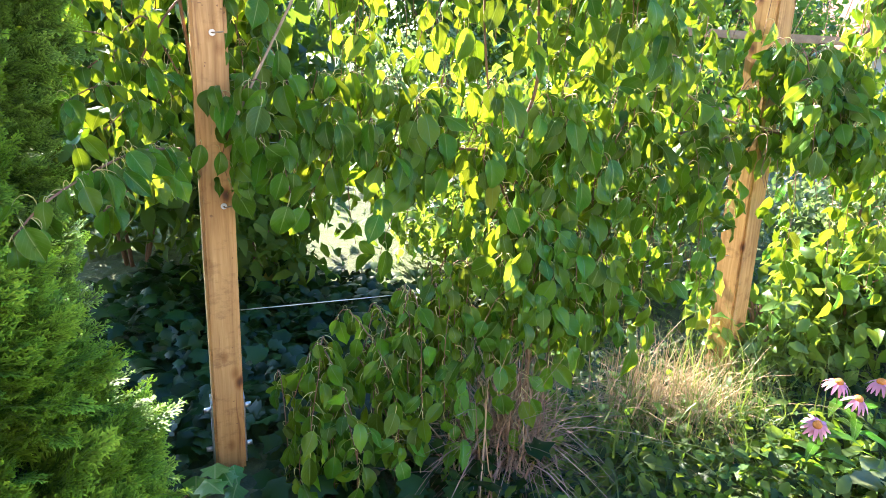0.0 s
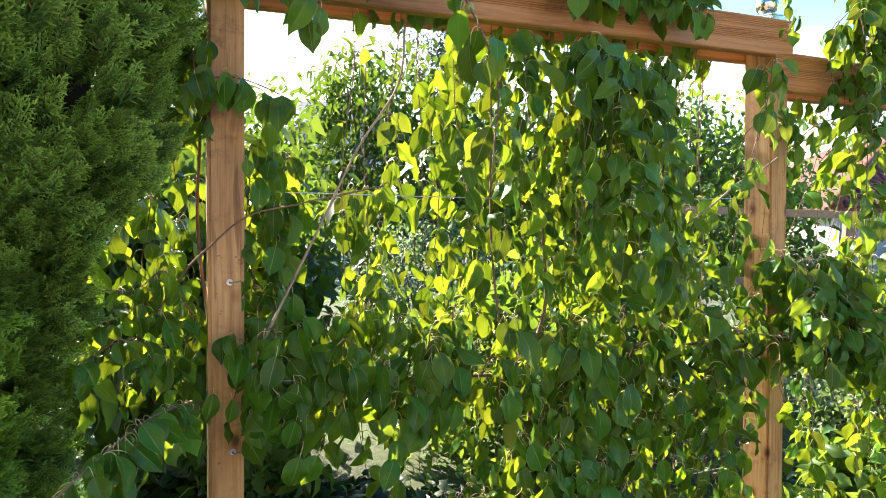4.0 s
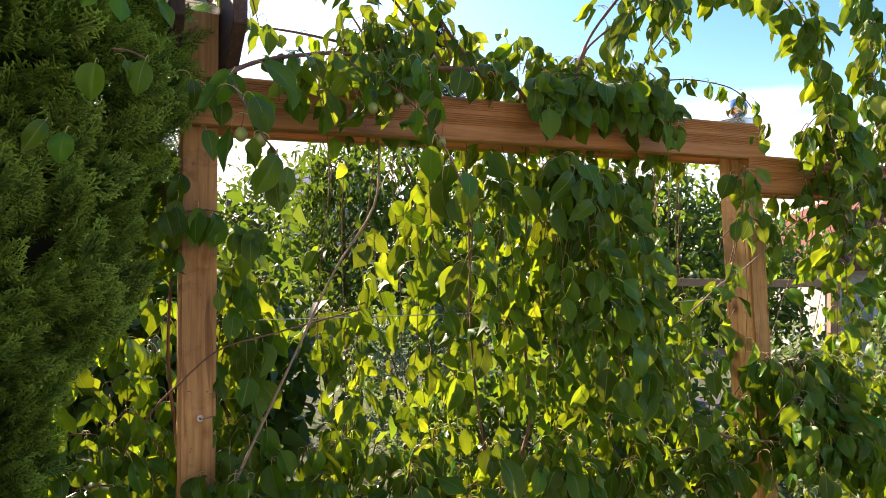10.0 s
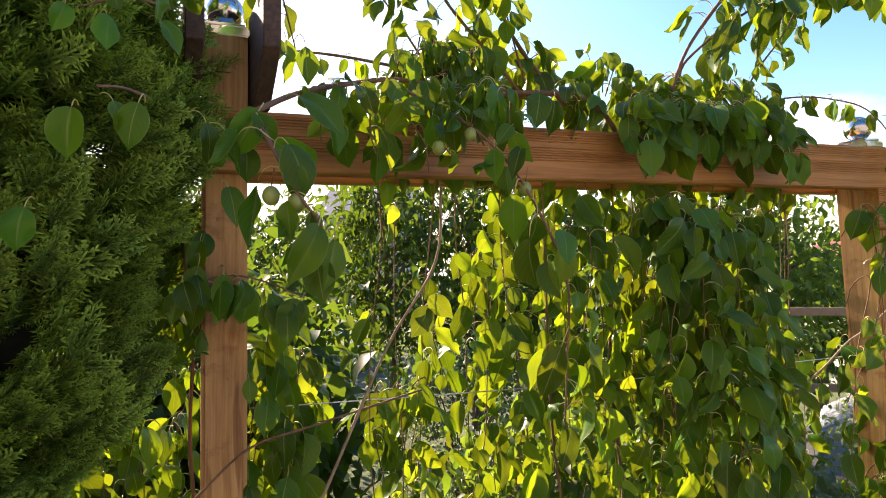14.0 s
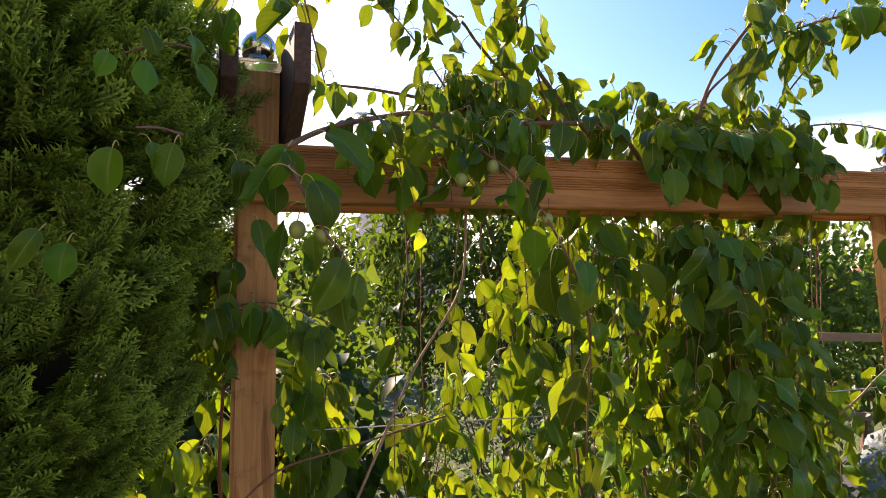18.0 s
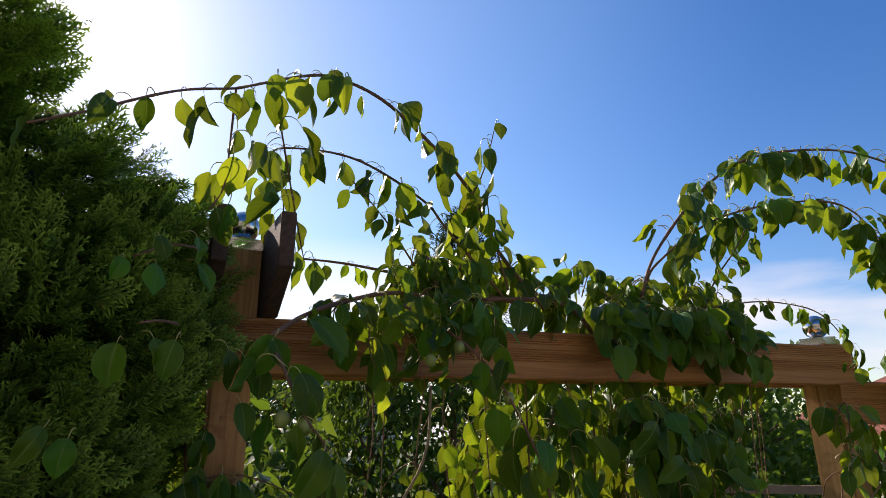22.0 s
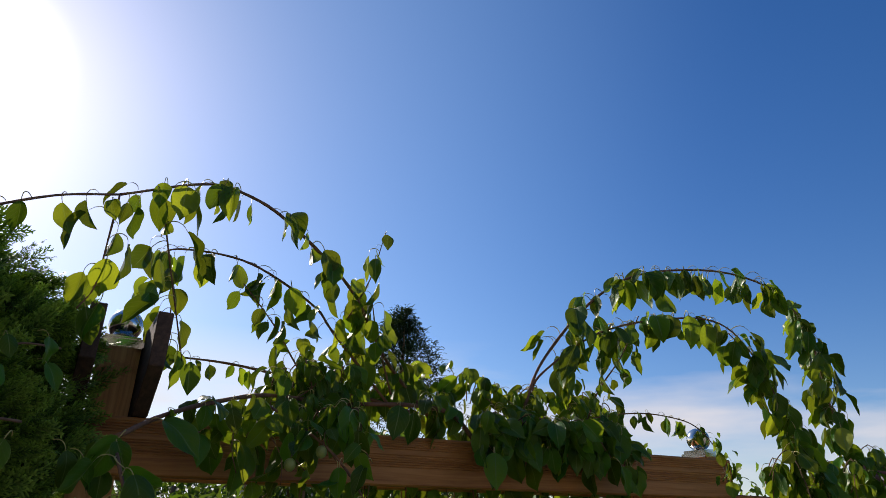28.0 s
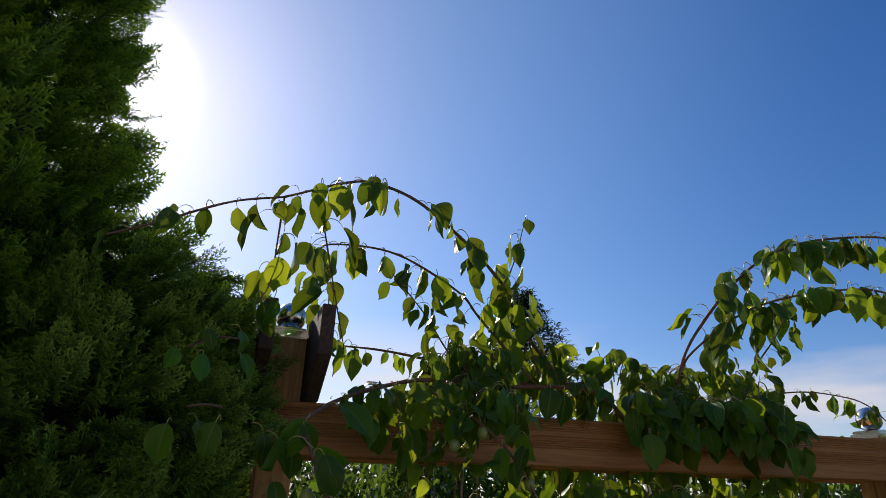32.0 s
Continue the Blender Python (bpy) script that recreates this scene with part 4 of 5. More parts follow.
for s, o, z, k in ((-0.20, 0.50, 2.05, 1.1), (-0.175, 0.52, 2.06, 0.8), (-0.125, 0.52, 2.055, 1.05), (-0.075, 0.46, 2.06, 1.0), (-0.05, 0.44, 2.05, 1.0), (-0.235, 0.55, 1.93, 0.9), (-0.265, 0.56, 1.94, 0.9), (-0.03, 0.36, 1.98, 1.0), (0.0, 0.40, 2.03, 0.9)):
    left_vine.leaf(at(s, o, z), OUT + VINE.gauss(0, 0.4), k * 0.76, 0.1, VINE.gauss(0, 0.3))
left_vine.cane([(-0.10, 0.42, 2.21), (-0.15, 0.47, 2.20), (-0.20, 0.50, 2.17)], 0.002, 0.0014, BARK)
for s, o, z, k in ((-0.135, 0.46, 2.225, 0.95), (-0.175, 0.49, 2.205, 0.7), (-0.18, 0.50, 2.16, 0.9), (-0.125, 0.46, 2.18, 0.85), (-0.215, 0.52, 2.165, 0.7)):
    left_vine.leaf(at(s, o, z), OUT + VINE.gauss(0, 0.5), k * 0.7, 0.1)
left_vine.finish(300)


def berry(p):
    bm = bmesh.new()
    bmesh.ops.create_uvsphere(bm, u_segments=14, v_segments=10, radius=0.0115)
    for v in bm.verts:
        v.co.z *= 1.15
    for f in bm.faces:
        f.smooth = True
    ob = part("kiwi_berry", bm, FRUIT, None, "", Matrix.Translation(p))
    tagged(ob, "small unripe green kiwi berry hanging on the vine", "fruit", "kiwi berries")
    part("stalk", tube_mesh("stalk", [Vector((0, 0, 0.012)), Vector((0.003, 0, 0.025)), Vector((0.004, 0.002, 0.04))], 0.0009, 0.0009, 5), BARK, ob, "", Matrix.Translation(p))


for q in ((0.335, 0.31, 2.06), (0.025, 0.52, 1.945), (0.055, 0.535, 1.935), (0.40, 0.30, 2.09), (0.49, 0.34, 1.99), (1.22, 0.2, 1.74)):
    berry(at(*q))


# ---------------------------------------------------------------- thuja
def spray(seed):
    """A flat, forked scale-leaf spray, growing along +x."""
    rng = random.Random(seed)
    t = Template()

    def strip(a, b, w, v0, v1):
        d = (b - a).normalized()
        n = Vector((-d.y, d.x, 0)) * w
        mid = a.lerp(b, 0.6)
        V = [a + n * 0.7, a - n * 0.7, mid - n, mid + n, b]
        V[2].z += 0.0006
        V[3].z += 0.0006
        vm = v0 + (v1 - v0) * 0.6
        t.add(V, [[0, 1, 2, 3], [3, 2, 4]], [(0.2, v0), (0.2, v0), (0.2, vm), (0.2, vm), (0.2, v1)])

    ln, p, d = rng.uniform(0.055, 0.085), Vector((0, 0, 0)), Vector((1, 0, 0))
    droop = rng.uniform(-0.6, 0.6)
    n = 8
    for i in range(n):
        q = p + d * (ln / n)
        q.z += droop * 0.004 * i / n
        strip(p, q + d * 0.004, 0.0015, 0.7 * i / n, 0.3 + 0.7 * (i + 1) / n)
        for side in (-1, 1):
            b = Matrix.Rotation(side * radians(rng.uniform(34, 50)), 3, "Z") @ d
            bl = ln * (0.50 - 0.045 * i) * rng.uniform(0.75, 1.2)
            e = q + b * bl + Vector((0, 0, rng.uniform(-0.005, 0.005)))
            v0 = 0.5 * i / n
            strip(q, e, 0.0015, v0, 0.75 + 0.25 * i / n)
            for k in (0.32, 0.66):
                if bl > 0.015:
                    for s2 in (-1, 1):
                        c = Matrix.Rotation(s2 * radians(rng.uniform(30, 44)), 3, "Z") @ b
                        o = q.lerp(e, k)
                        strip(o, o + c * bl * 0.42 * rng.uniform(0.7, 1.3) + Vector((0, 0, rng.uniform(-0.004, 0.004))), 0.0014, v0 + 0.4 * k, 1.0)
        p, d = q, Matrix.Rotation(radians(rng.uniform(-7, 7)), 3, "Z") @ d
    return t.done()


SPRAYS = [spray(s) for s in range(6)]


def thuja(cx, cy, profile, count, label, seed, facing=(0.6, -0.8), trunk_h=2.0, mat=None):
    """A columnar thuja; profile: (height, radius) rows. Sprays thickest towards the path, a solid twig core with shade
    painted near-black inside.
    """
    rng = random.Random(seed)
    zs, rs = [p[0] for p in profile], [p[1] for p in profile]

    def radius(z, a):
        r = float(np.interp(z, zs, rs))
        return max(0.01, r * (1 + 0.16 * noise.noise(Vector((math.cos(a) * 1.6, math.sin(a) * 1.6, z * 2.6 + seed))) + 0.15 * noise.noise(Vector((math.cos(a) * 5, math.sin(a) * 5, z * 7 + seed)))))

    root = thing("thuja", (cx, cy, 0), label, "conifer shrub", "thuja hedge")
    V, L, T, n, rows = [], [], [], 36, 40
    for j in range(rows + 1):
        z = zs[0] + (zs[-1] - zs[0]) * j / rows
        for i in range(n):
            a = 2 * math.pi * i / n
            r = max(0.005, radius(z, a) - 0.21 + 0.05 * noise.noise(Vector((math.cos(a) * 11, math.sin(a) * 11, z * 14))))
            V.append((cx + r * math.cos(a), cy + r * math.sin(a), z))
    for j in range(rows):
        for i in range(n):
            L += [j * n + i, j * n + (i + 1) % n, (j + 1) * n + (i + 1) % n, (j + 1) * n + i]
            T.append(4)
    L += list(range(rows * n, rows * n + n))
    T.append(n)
    part("inner_wood", raw_mesh("inner_wood", V, L, T), THUJA_SHADE, root, "solid core of inner twigs, shade painted near-black")
    part("trunk", tube_mesh("trunk", smooth_line([(cx, cy, -0.05), (cx + 0.02, cy, trunk_h * 0.5), (cx, cy, trunk_h)]), 0.04, 0.01, 8, 0.1), GREYCANE, root)
    area = [max(0.02, r) for r in rs]
    places, f = [], math.atan2(facing[1], facing[0])
    while len(places) < count * 0.95:
        z = rng.uniform(zs[0], zs[-1])
        if rng.random() * max(area) > np.interp(z, zs, rs):
            continue
        a = f + rng.triangular(-3.6, 3.6, 0)
        r = radius(z, a) - abs(rng.gauss(0, 0.03)) + 0.005
        tip = Vector((cx + r * math.cos(a), cy + r * math.sin(a), z))
        out = Vector((math.cos(a), math.sin(a), rng.uniform(-0.1, 1.1))).normalized()
        side, roll = out.cross(Vector((0, 0, 1))).normalized(), rng.gauss(0, 0.6)
        for k in range(12):
            back, off = (0.20 if k % 4 == 0 else 0.12) * rng.random() ** 1.2, rng.gauss(0, 0.020)
            p = tip - out * back + side * off + Vector((0, 0, rng.gauss(0, 0.018)))
            yaw = math.atan2(out.y, out.x) + rng.gauss(0, 0.2) - off * 14
            m = Matrix.Translation(p) @ Matrix.Rotation(yaw, 4, "Z") @ Matrix.Rotation(-math.asin(out.z) + rng.gauss(0, 0.15), 4, "Y") @ Matrix.Rotation(roll + rng.gauss(0, 0.4), 4, "X")
            places.append((rng.randrange(len(SPRAYS)), m @ Matrix.Scale(rng.uniform(0.85, 1.4), 4) @ Matrix.Translation((-0.03, 0, 0))))
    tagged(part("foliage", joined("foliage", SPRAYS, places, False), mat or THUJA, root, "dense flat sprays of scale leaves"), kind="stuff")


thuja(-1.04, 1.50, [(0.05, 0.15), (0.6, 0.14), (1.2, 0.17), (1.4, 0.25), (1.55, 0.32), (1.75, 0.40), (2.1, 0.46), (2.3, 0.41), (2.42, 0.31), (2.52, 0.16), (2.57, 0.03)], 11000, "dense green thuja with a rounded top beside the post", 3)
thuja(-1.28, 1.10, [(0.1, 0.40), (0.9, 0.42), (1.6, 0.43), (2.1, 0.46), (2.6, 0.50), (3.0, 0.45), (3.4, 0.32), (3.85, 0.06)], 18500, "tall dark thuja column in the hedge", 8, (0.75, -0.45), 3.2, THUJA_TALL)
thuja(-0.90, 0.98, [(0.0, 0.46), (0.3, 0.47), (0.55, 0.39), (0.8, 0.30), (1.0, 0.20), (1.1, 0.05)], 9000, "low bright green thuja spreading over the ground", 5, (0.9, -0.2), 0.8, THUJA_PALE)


# ---------------------------------------------------------------- unseen wall and paving, added behind the path to bounce light
BOUNCE_RENDER = plain_mat("bounce_render", (0.20, 0.185, 0.16), (0.27, 0.25, 0.215), 3.0, 0.9, 0, 0.004)
PALE_STUCCO = plain_mat("pale_stucco", (0.34, 0.32, 0.28), (0.40, 0.38, 0.33), 3.0, 0.9, 0, 0.004)
tagged(part("wall_south", box_bm((-7, -3.1, -0.05), (11, -2.8, 5.2), 0.01), BOUNCE_RENDER), "unseen grey-brown rendered wall added to bounce light", "wall", "", "structure")
PAVING = plain_mat("grey_paving", (0.14, 0.135, 0.125), (0.20, 0.19, 0.175), 2.0, 0.9, 0, 0.004)
tagged(part("pavement", box_bm((-7, -2.8, -0.1), (11, 0.75, 0.04), 0.01), PAVING), "unseen grey paving added to bounce light", "pavement", "", "structure")


# ---------------------------------------------------------------- simple leaves for the garden behind
def small_leaf(ln, wd, fold, droop=0.2):
    t = Template()
    V = [(0, 0, 0), (0.35 * ln, -wd, fold * wd), (0.35 * ln, 0, 0), (0.35 * ln, wd, fold * wd), (0.75 * ln, -0.7 * wd, fold * wd - droop * ln * 0.4), (0.75 * ln, 0, -droop * ln * 0.4), (0.75 * ln, 0.7 * wd, fold * wd - droop * ln * 0.4), (ln, 0, -droop * ln)]
    t.add(V, [[0, 1, 2], [0, 2, 3], [1, 4, 5, 2], [2, 5, 6, 3], [4, 7, 5], [5, 7, 6]], [(0.5, 0), (0, 0.35), (0.5, 0.35), (1, 0.35), (0, 0.75), (0.5, 0.75), (1, 0.75), (0.5, 1)])
    return t.done()


OVAL = [small_leaf(0.07, 0.020, 0.3), small_leaf(0.055, 0.018, 0.5, 0.4), small_leaf(0.085, 0.021, 0.2, 0.5)]
NARROW = [small_leaf(0.10, 0.012, 0.3, 0.4), small_leaf(0.08, 0.011, 0.5, 0.3)]
TINY = [small_leaf(0.032, 0.011, 0.3), small_leaf(0.026, 0.010, 0.5)]


def any_turn(rng, up=0.5):
    return Matrix.Rotation(rng.uniform(0, 6.283), 4, "Z") @ Matrix.Rotation(rng.gauss(up, 0.6), 4, "Y") @ Matrix.Rotation(rng.gauss(0, 0.7), 4, "X")


def leaf_clumps(rng, centre, radii, count, clumps, templates, scale):
    """Leaves in clumps over an uneven ellipsoid, with gaps between."""
    places = []
    for _ in range(clumps):
        d = Vector((rng.gauss(0, 1), rng.gauss(0, 1), rng.gauss(0, 1))).normalized()
        k = rng.uniform(0.45, 1.0)
        c = Vector(centre) + Vector((d.x * radii[0], d.y * radii[1], d.z * radii[2])) * k
        r = 0.20 * sum(radii) / 3 * rng.uniform(0.6, 1.5)
        for _ in range(count // clumps):
            p = c + Vector((rng.gauss(0, r), rng.gauss(0, r), rng.gauss(0, r * 0.8)))
            if p.z > 0.02:
                places.append((rng.randrange(len(templates)), Matrix.Translation(p) @ any_turn(rng) @ Matrix.Scale(scale * rng.uniform(0.7, 1.3), 4)))
    return places


def shrub(x, y, h, r, mat, templates, count, label, seed, scale=1.0, category="shrub", name="shrub", group=""):
    rng = random.Random(seed)
    root = thing(name, (x, y, 0), label, category, group)
    for i in range(5):
        a = rng.uniform(0, 6.283)
        e = Vector((x + 0.6 * r * math.cos(a), y + 0.6 * r * math.sin(a), h * rng.uniform(0.6, 0.9)))
        part("stem", tube_mesh("stem", smooth_line([(x + 0.05 * math.cos(a), y + 0.05 * math.sin(a), -0.05), Vector((x, y, 0)).lerp(e, 0.5) + Vector((0, 0, 0.1)), e]), 0.012, 0.004, 5), BARK, root)
    tagged(part("foliage", joined("foliage", templates, leaf_clumps(rng, (x, y, h * 0.52), (r, r, h * 0.48), count, 40, templates, scale)), mat, root), kind="stuff")


def tree(x, y, h, r, mat, templates, count, label, seed, scale=1.0, base=0.35, trunk=0.09):
    rng = random.Random(seed)
    root = thing("tree", (x, y, 0), label, "tree", "garden trees")
    part("trunk", tube_mesh("trunk", smooth_line([(x, y, -0.1 - drop(x, y)), (x + 0.05, y, h * 0.3), (x - 0.04, y + 0.05, h * 0.6), (x, y, h * 0.85)]), trunk, trunk * 0.3, 8, 0.1), BARK, root)
    for i in range(9):
        a, z = i * 2.4 + rng.uniform(-0.4, 0.4), h * rng.uniform(0.3, 0.7)
        part("limb", tube_mesh("limb", smooth_line([(x, y, z), (x + 0.45 * r * math.cos(a), y + 0.45 * r * math.sin(a), z + 0.12 * h), (x + 0.85 * r * math.cos(a), y + 0.85 * r * math.sin(a), z + 0.2 * h)]), trunk * 0.35, 0.008, 5), BARK, root)
    tagged(part("crown", joined("crown", templates, leaf_clumps(rng, (x, y, h * (base + 1) / 2), (r, r, h * (1 - base) / 2), count, 70, templates, scale)), mat, root), kind="stuff")


# brighter copy of the shrub leaf: the sun on it is put into the colour
SUNNY = leaf_mat("sunny_weed_leaf", (0.09, 0.18, 0.03), (0.50, 0.62, 0.06), 0.26, 0.4, False, 0.4)
# shrubs close behind the vine, in full sun
# tall, wide and dense so that it keeps sun off the low vine
shrub(-1.75, 3.5, 2.35, 0.85, TREE, OVAL, 9000, "dark leafy shrub behind the thuja, thickened to shade the vine", 1, 1.5)
shrub(-0.95, 3.3, 0.75, 0.4, SHRUB, OVAL, 900, "low leafy shrub at the edge of the ivy", 13, 1.1)
shrub(-0.30, 5.6, 1.40, 0.60, PALE, TINY, 3500, "pale grey-green shrub with small leaves", 2, 1.4)
shrub(0.35, 4.3, 1.35, 0.60, SHRUB, OVAL, 1700, "bright green garden shrub in the sun", 3, 1.25)
shrub(1.35, 4.7, 1.45, 0.65, SHRUB, OVAL, 1700, "bright green garden shrub in the sun", 4, 1.25)
shrub(2.45, 4.5, 1.25, 0.60, PALE, TINY, 3500, "pale shrub with small dry leaves", 5, 1.4)
shrub(3.4, 4.2, 1.3, 0.65, SHRUB, OVAL, 1600, "yellow-green shrub beside the pergola", 6, 1.2)
shrub(2.15, 3.45, 0.85, 0.45, PALE, TINY, 3500, "sunlit pale weeds behind the leaning post", 14, 1.3)
shrub(3.0, 3.1, 1.0, 0.5, SHRUB, OVAL, 1300, "sunlit green weeds beside the flowers", 15, 0.9)
shrub(1.85, 3.0, 0.55, 0.38, SUNNY, OVAL, 900, "sunlit yellow-green broad-leaved weeds behind the flowers", 17, 1.35)
shrub(2.35, 3.55, 0.8, 0.45, SUNNY, OVAL, 1000, "sunlit yellow-green broad-leaved weeds behind the flowers", 18, 1.35)
shrub(1.45, 2.75, 0.4, 0.28, SUNNY, OVAL, 450, "low sunlit weeds beside the grass", 19, 1.1)
shrub(0.45, 3.25, 0.4, 0.38, SUNNY, OVAL, 700, "low sunlit yellow-green weeds behind the vine", 20, 1.0)
shrub(0.05, 3.9, 0.5, 0.4, SUNNY, OVAL, 700, "low sunlit yellow-green weeds behind the vine", 33, 1.0)
shrub(0.9, 3.5, 0.6, 0.5, PALE, TINY, 3000, "low sunlit weeds behind the vine", 16, 1.2)
shrub(-3.3, 5.2, 1.7, 0.9, TREE, OVAL, 2200, "dark green shrub in shade", 7, 1.5)
shrub(0.9, 6.8, 2.1, 0.9, TREE, OVAL, 2400, "dark green tall garden shrub", 8, 1.5)
shrub(2.2, 7.4, 1.9, 0.8, TREE, OVAL, 2000, "dark shrub under the trees", 9, 1.5)
shrub(3.6, 5.6, 0.9, 0.6, PALE, TINY, 3500, "low pale shrub near the parked car", 10, 1.6)
shrub(-3.4, 8.0, 2.2, 1.3, TREE, OVAL, 2400, "large dark shrub at the back of the garden", 12, 1.8)
tree(-1.15, 7.3, 3.15, 0.62, TREE, NARROW, 2600, "young tree with long drooping leaves", 21, 1.6, 0.25, 0.05)
tree(-0.25, 6.6, 2.95, 0.70, TREE, OVAL, 2600, "dark leafy garden tree", 22, 1.3, 0.2, 0.06)
tree(3.25, 9.6, 2.95, 1.35, SHRUB, OVAL, 5200, "round-crowned dense green tree", 23, 1.5, 0.15, 0.12)
tree(4.3, 12.9, 2.6, 0.9, TREE, OVAL, 2400, "dark green tree before the house", 24, 1.7, 0.2, 0.1)
tree(2.1, 9.2, 2.7, 1.1, TREE, OVAL, 3600, "dark green bushy fruit tree", 32, 1.5, 0.1, 0.1)
tree(1.0, 11.5, 3.0, 1.3, TREE, OVAL, 3600, "dark green fruit tree", 25, 1.8, 0.15, 0.12)
tree(5.2, 11.6, 2.4, 0.9, TREE, OVAL, 3000, "dark leafy tree before the far house", 28, 2.0, -0.45, 0.1)
tree(8.6, 12.4, 1.0, 0.75, TREE, OVAL, 3000, "dark leafy tree before the far house", 29, 2.0, -0.5, 0.1)
tree(10.8, 12.5, 0.9, 0.75, SHRUB, OVAL, 2400, "green leafy tree before the far house", 30, 2.0, -0.6, 0.1)
tree(-4.9, 14.5, 3.2, 2.0, TREE, OVAL, 4000, "far green tree beyond the garden", 26, 2.4, 0.1, 0.15)
tree(-8.5, 16.0, 3.4, 2.2, TREE, OVAL, 3600, "far green tree beyond the garden", 27, 2.4, 0.1, 0.15)


def conifer(x, y, h, r, seed):
    rng = random.Random(seed)
    root = thing("spruce", (x, y, 0), "dark green conifer with a pointed top", "tree", "garden trees")
    part("trunk", tube_mesh("trunk", smooth_line([(x, y, -0.1), (x, y, h * 0.5), (x + 0.03, y, h)]), 0.14, 0.012, 8), BARK, root)
    places = []
    for i in range(420):
        k = rng.random() ** 0.8
        z = h * (0.25 + 0.75 * k)
        a, ln = rng.uniform(0, 6.283), r * (1.02 - k) ** 0.85 * rng.uniform(0.7, 1.25) + 0.04
        d = Vector((math.cos(a), math.sin(a), 0.25))
        for j in range(34):
            t = rng.random() ** 0.7
            p = Vector((x, y, z)) + d * ln * t + Vector((rng.gauss(0, 0.05), rng.gauss(0, 0.05), rng.gauss(0, 0.04) - 0.15 * ln * t))
            places.append((rng.randrange(2), Matrix.Translation(p) @ Matrix.Rotation(a + rng.gauss(0, 0.7), 4, "Z") @ Matrix.Rotation(rng.gauss(-0.3, 0.4), 4, "Y") @ Matrix.Scale(1.3, 4)))
    tagged(part("crown", joined("crown", NARROW, places), CONIFER, root), kind="stuff")


conifer(-0.42, 13.9, 6.35, 2.4, 31)


# ---------------------------------------------------------------- far house with a red tile roof
TILE = plain_mat("red_clay_tile", (0.12, 0.030, 0.014), (0.21, 0.058, 0.025), 3.0, 0.85)
house = thing("house", (13.0, 17.9, 0), "far house with a red clay tile roof and pale walls", "house")
part("wall", box_bm((8.0, 14.4, -1.4), (18.0, 21.4, 1.55), 0.02), PALE_STUCCO, house, "pale rendered wall")
RPITCH, EAVE = radians(31), Vector((7.6, 14.0, 1.4))
RIDGE = 1.4 + 3.9 * math.tan(RPITCH)


def slope(pts):
    """One face of the hipped roof, a slab 8 cm thick."""
    bm = bmesh.new()
    bm.faces.new([bm.verts.new(q) for q in pts])
    r = bmesh.ops.extrude_face_region(bm, geom=bm.faces[:])
    bmesh.ops.translate(bm, vec=(0, 0, -0.08), verts=[v for v in r["geom"] if isinstance(v, bmesh.types.BMVert)])
    bmesh.ops.recalc_face_normals(bm, faces=bm.faces[:])
    return bm


roof = part("roof", slope([(7.6, 14.0, 1.4), (18.4, 14.0, 1.4), (14.5, 17.9, RIDGE), (11.5, 17.9, RIDGE)]), TILE, house, "red clay tile roof")
part("roof", slope([(7.6, 21.8, 1.4), (7.6, 14.0, 1.4), (11.5, 17.9, RIDGE)]), TILE, house, "red clay tile roof")
part("roof", slope([(18.4, 21.8, 1.4), (7.6, 21.8, 1.4), (11.5, 17.9, RIDGE), (14.5, 17.9, RIDGE)]), TILE, house, "red clay tile roof")
part("roof", slope([(18.4, 14.0, 1.4), (18.4, 21.8, 1.4), (14.5, 17.9, RIDGE)]), TILE, house, "red clay tile roof")
roof_m = Matrix.Translation(EAVE) @ Matrix.Rotation(RPITCH, 4, "X")
tile_me = tube_mesh("tile", [Vector((0, -0.02, 0)), Vector((0, 0.18, 0.0)), Vector((0, 0.38, -0.02))], 0.085, 0.075, 10)
tile_me.materials.append(TILE)
for j in range(13):
    y = 0.02 + 0.345 * j
    first = y * math.cos(RPITCH)
    for i in range(30):
        if first + 0.1 + 0.21 * i < 5.7:
            part("tile", tile_me, None, roof, "", roof_m @ Matrix.Translation((first + 0.1 + 0.21 * i, y, 0.02)))
for q0, q1 in (((7.6, 14.0, 1.44), (11.5, 17.9, RIDGE + 0.05)), ((11.5, 17.9, RIDGE + 0.05), (14.5, 17.9, RIDGE + 0.05))):
    part("ridge_cap", tube_mesh("ridge_cap", [Vector(q0), Vector(q0).lerp(Vector(q1), 0.5), Vector(q1)], 0.11, 0.11, 10), TILE, roof)
WINDOW_WHITE = plain_mat("window_frame", (0.7, 0.7, 0.68), (0.8, 0.8, 0.78))
DARK_PANE = plain_mat("dark_pane", (0.02, 0.025, 0.03), (0.03, 0.035, 0.04), 2, 0.08)
skylight = part("skylight", box_bm((3.96, 3.28, 0.0), (4.64, 3.98, 0.14), 0.01), plain_mat("skylight_frame", (0.22, 0.21, 0.20), (0.30, 0.29, 0.27)), roof, "grey framed roof window", roof_m)
part("pane", box_bm((4.03, 3.35, 0.13), (4.57, 3.91, 0.15), 0.002), DARK_PANE, skylight, "", roof_m)
for x in (9.0, 11.5):
    w = part("window", box_bm((x, 14.34, -0.1), (x + 1.0, 14.4, 1.1), 0.01), WINDOW_WHITE, house, "white framed window")
    part("pane", box_bm((x + 0.08, 14.32, -0.02), (x + 0.92, 14.338, 1.02), 0.002), DARK_PANE, w)

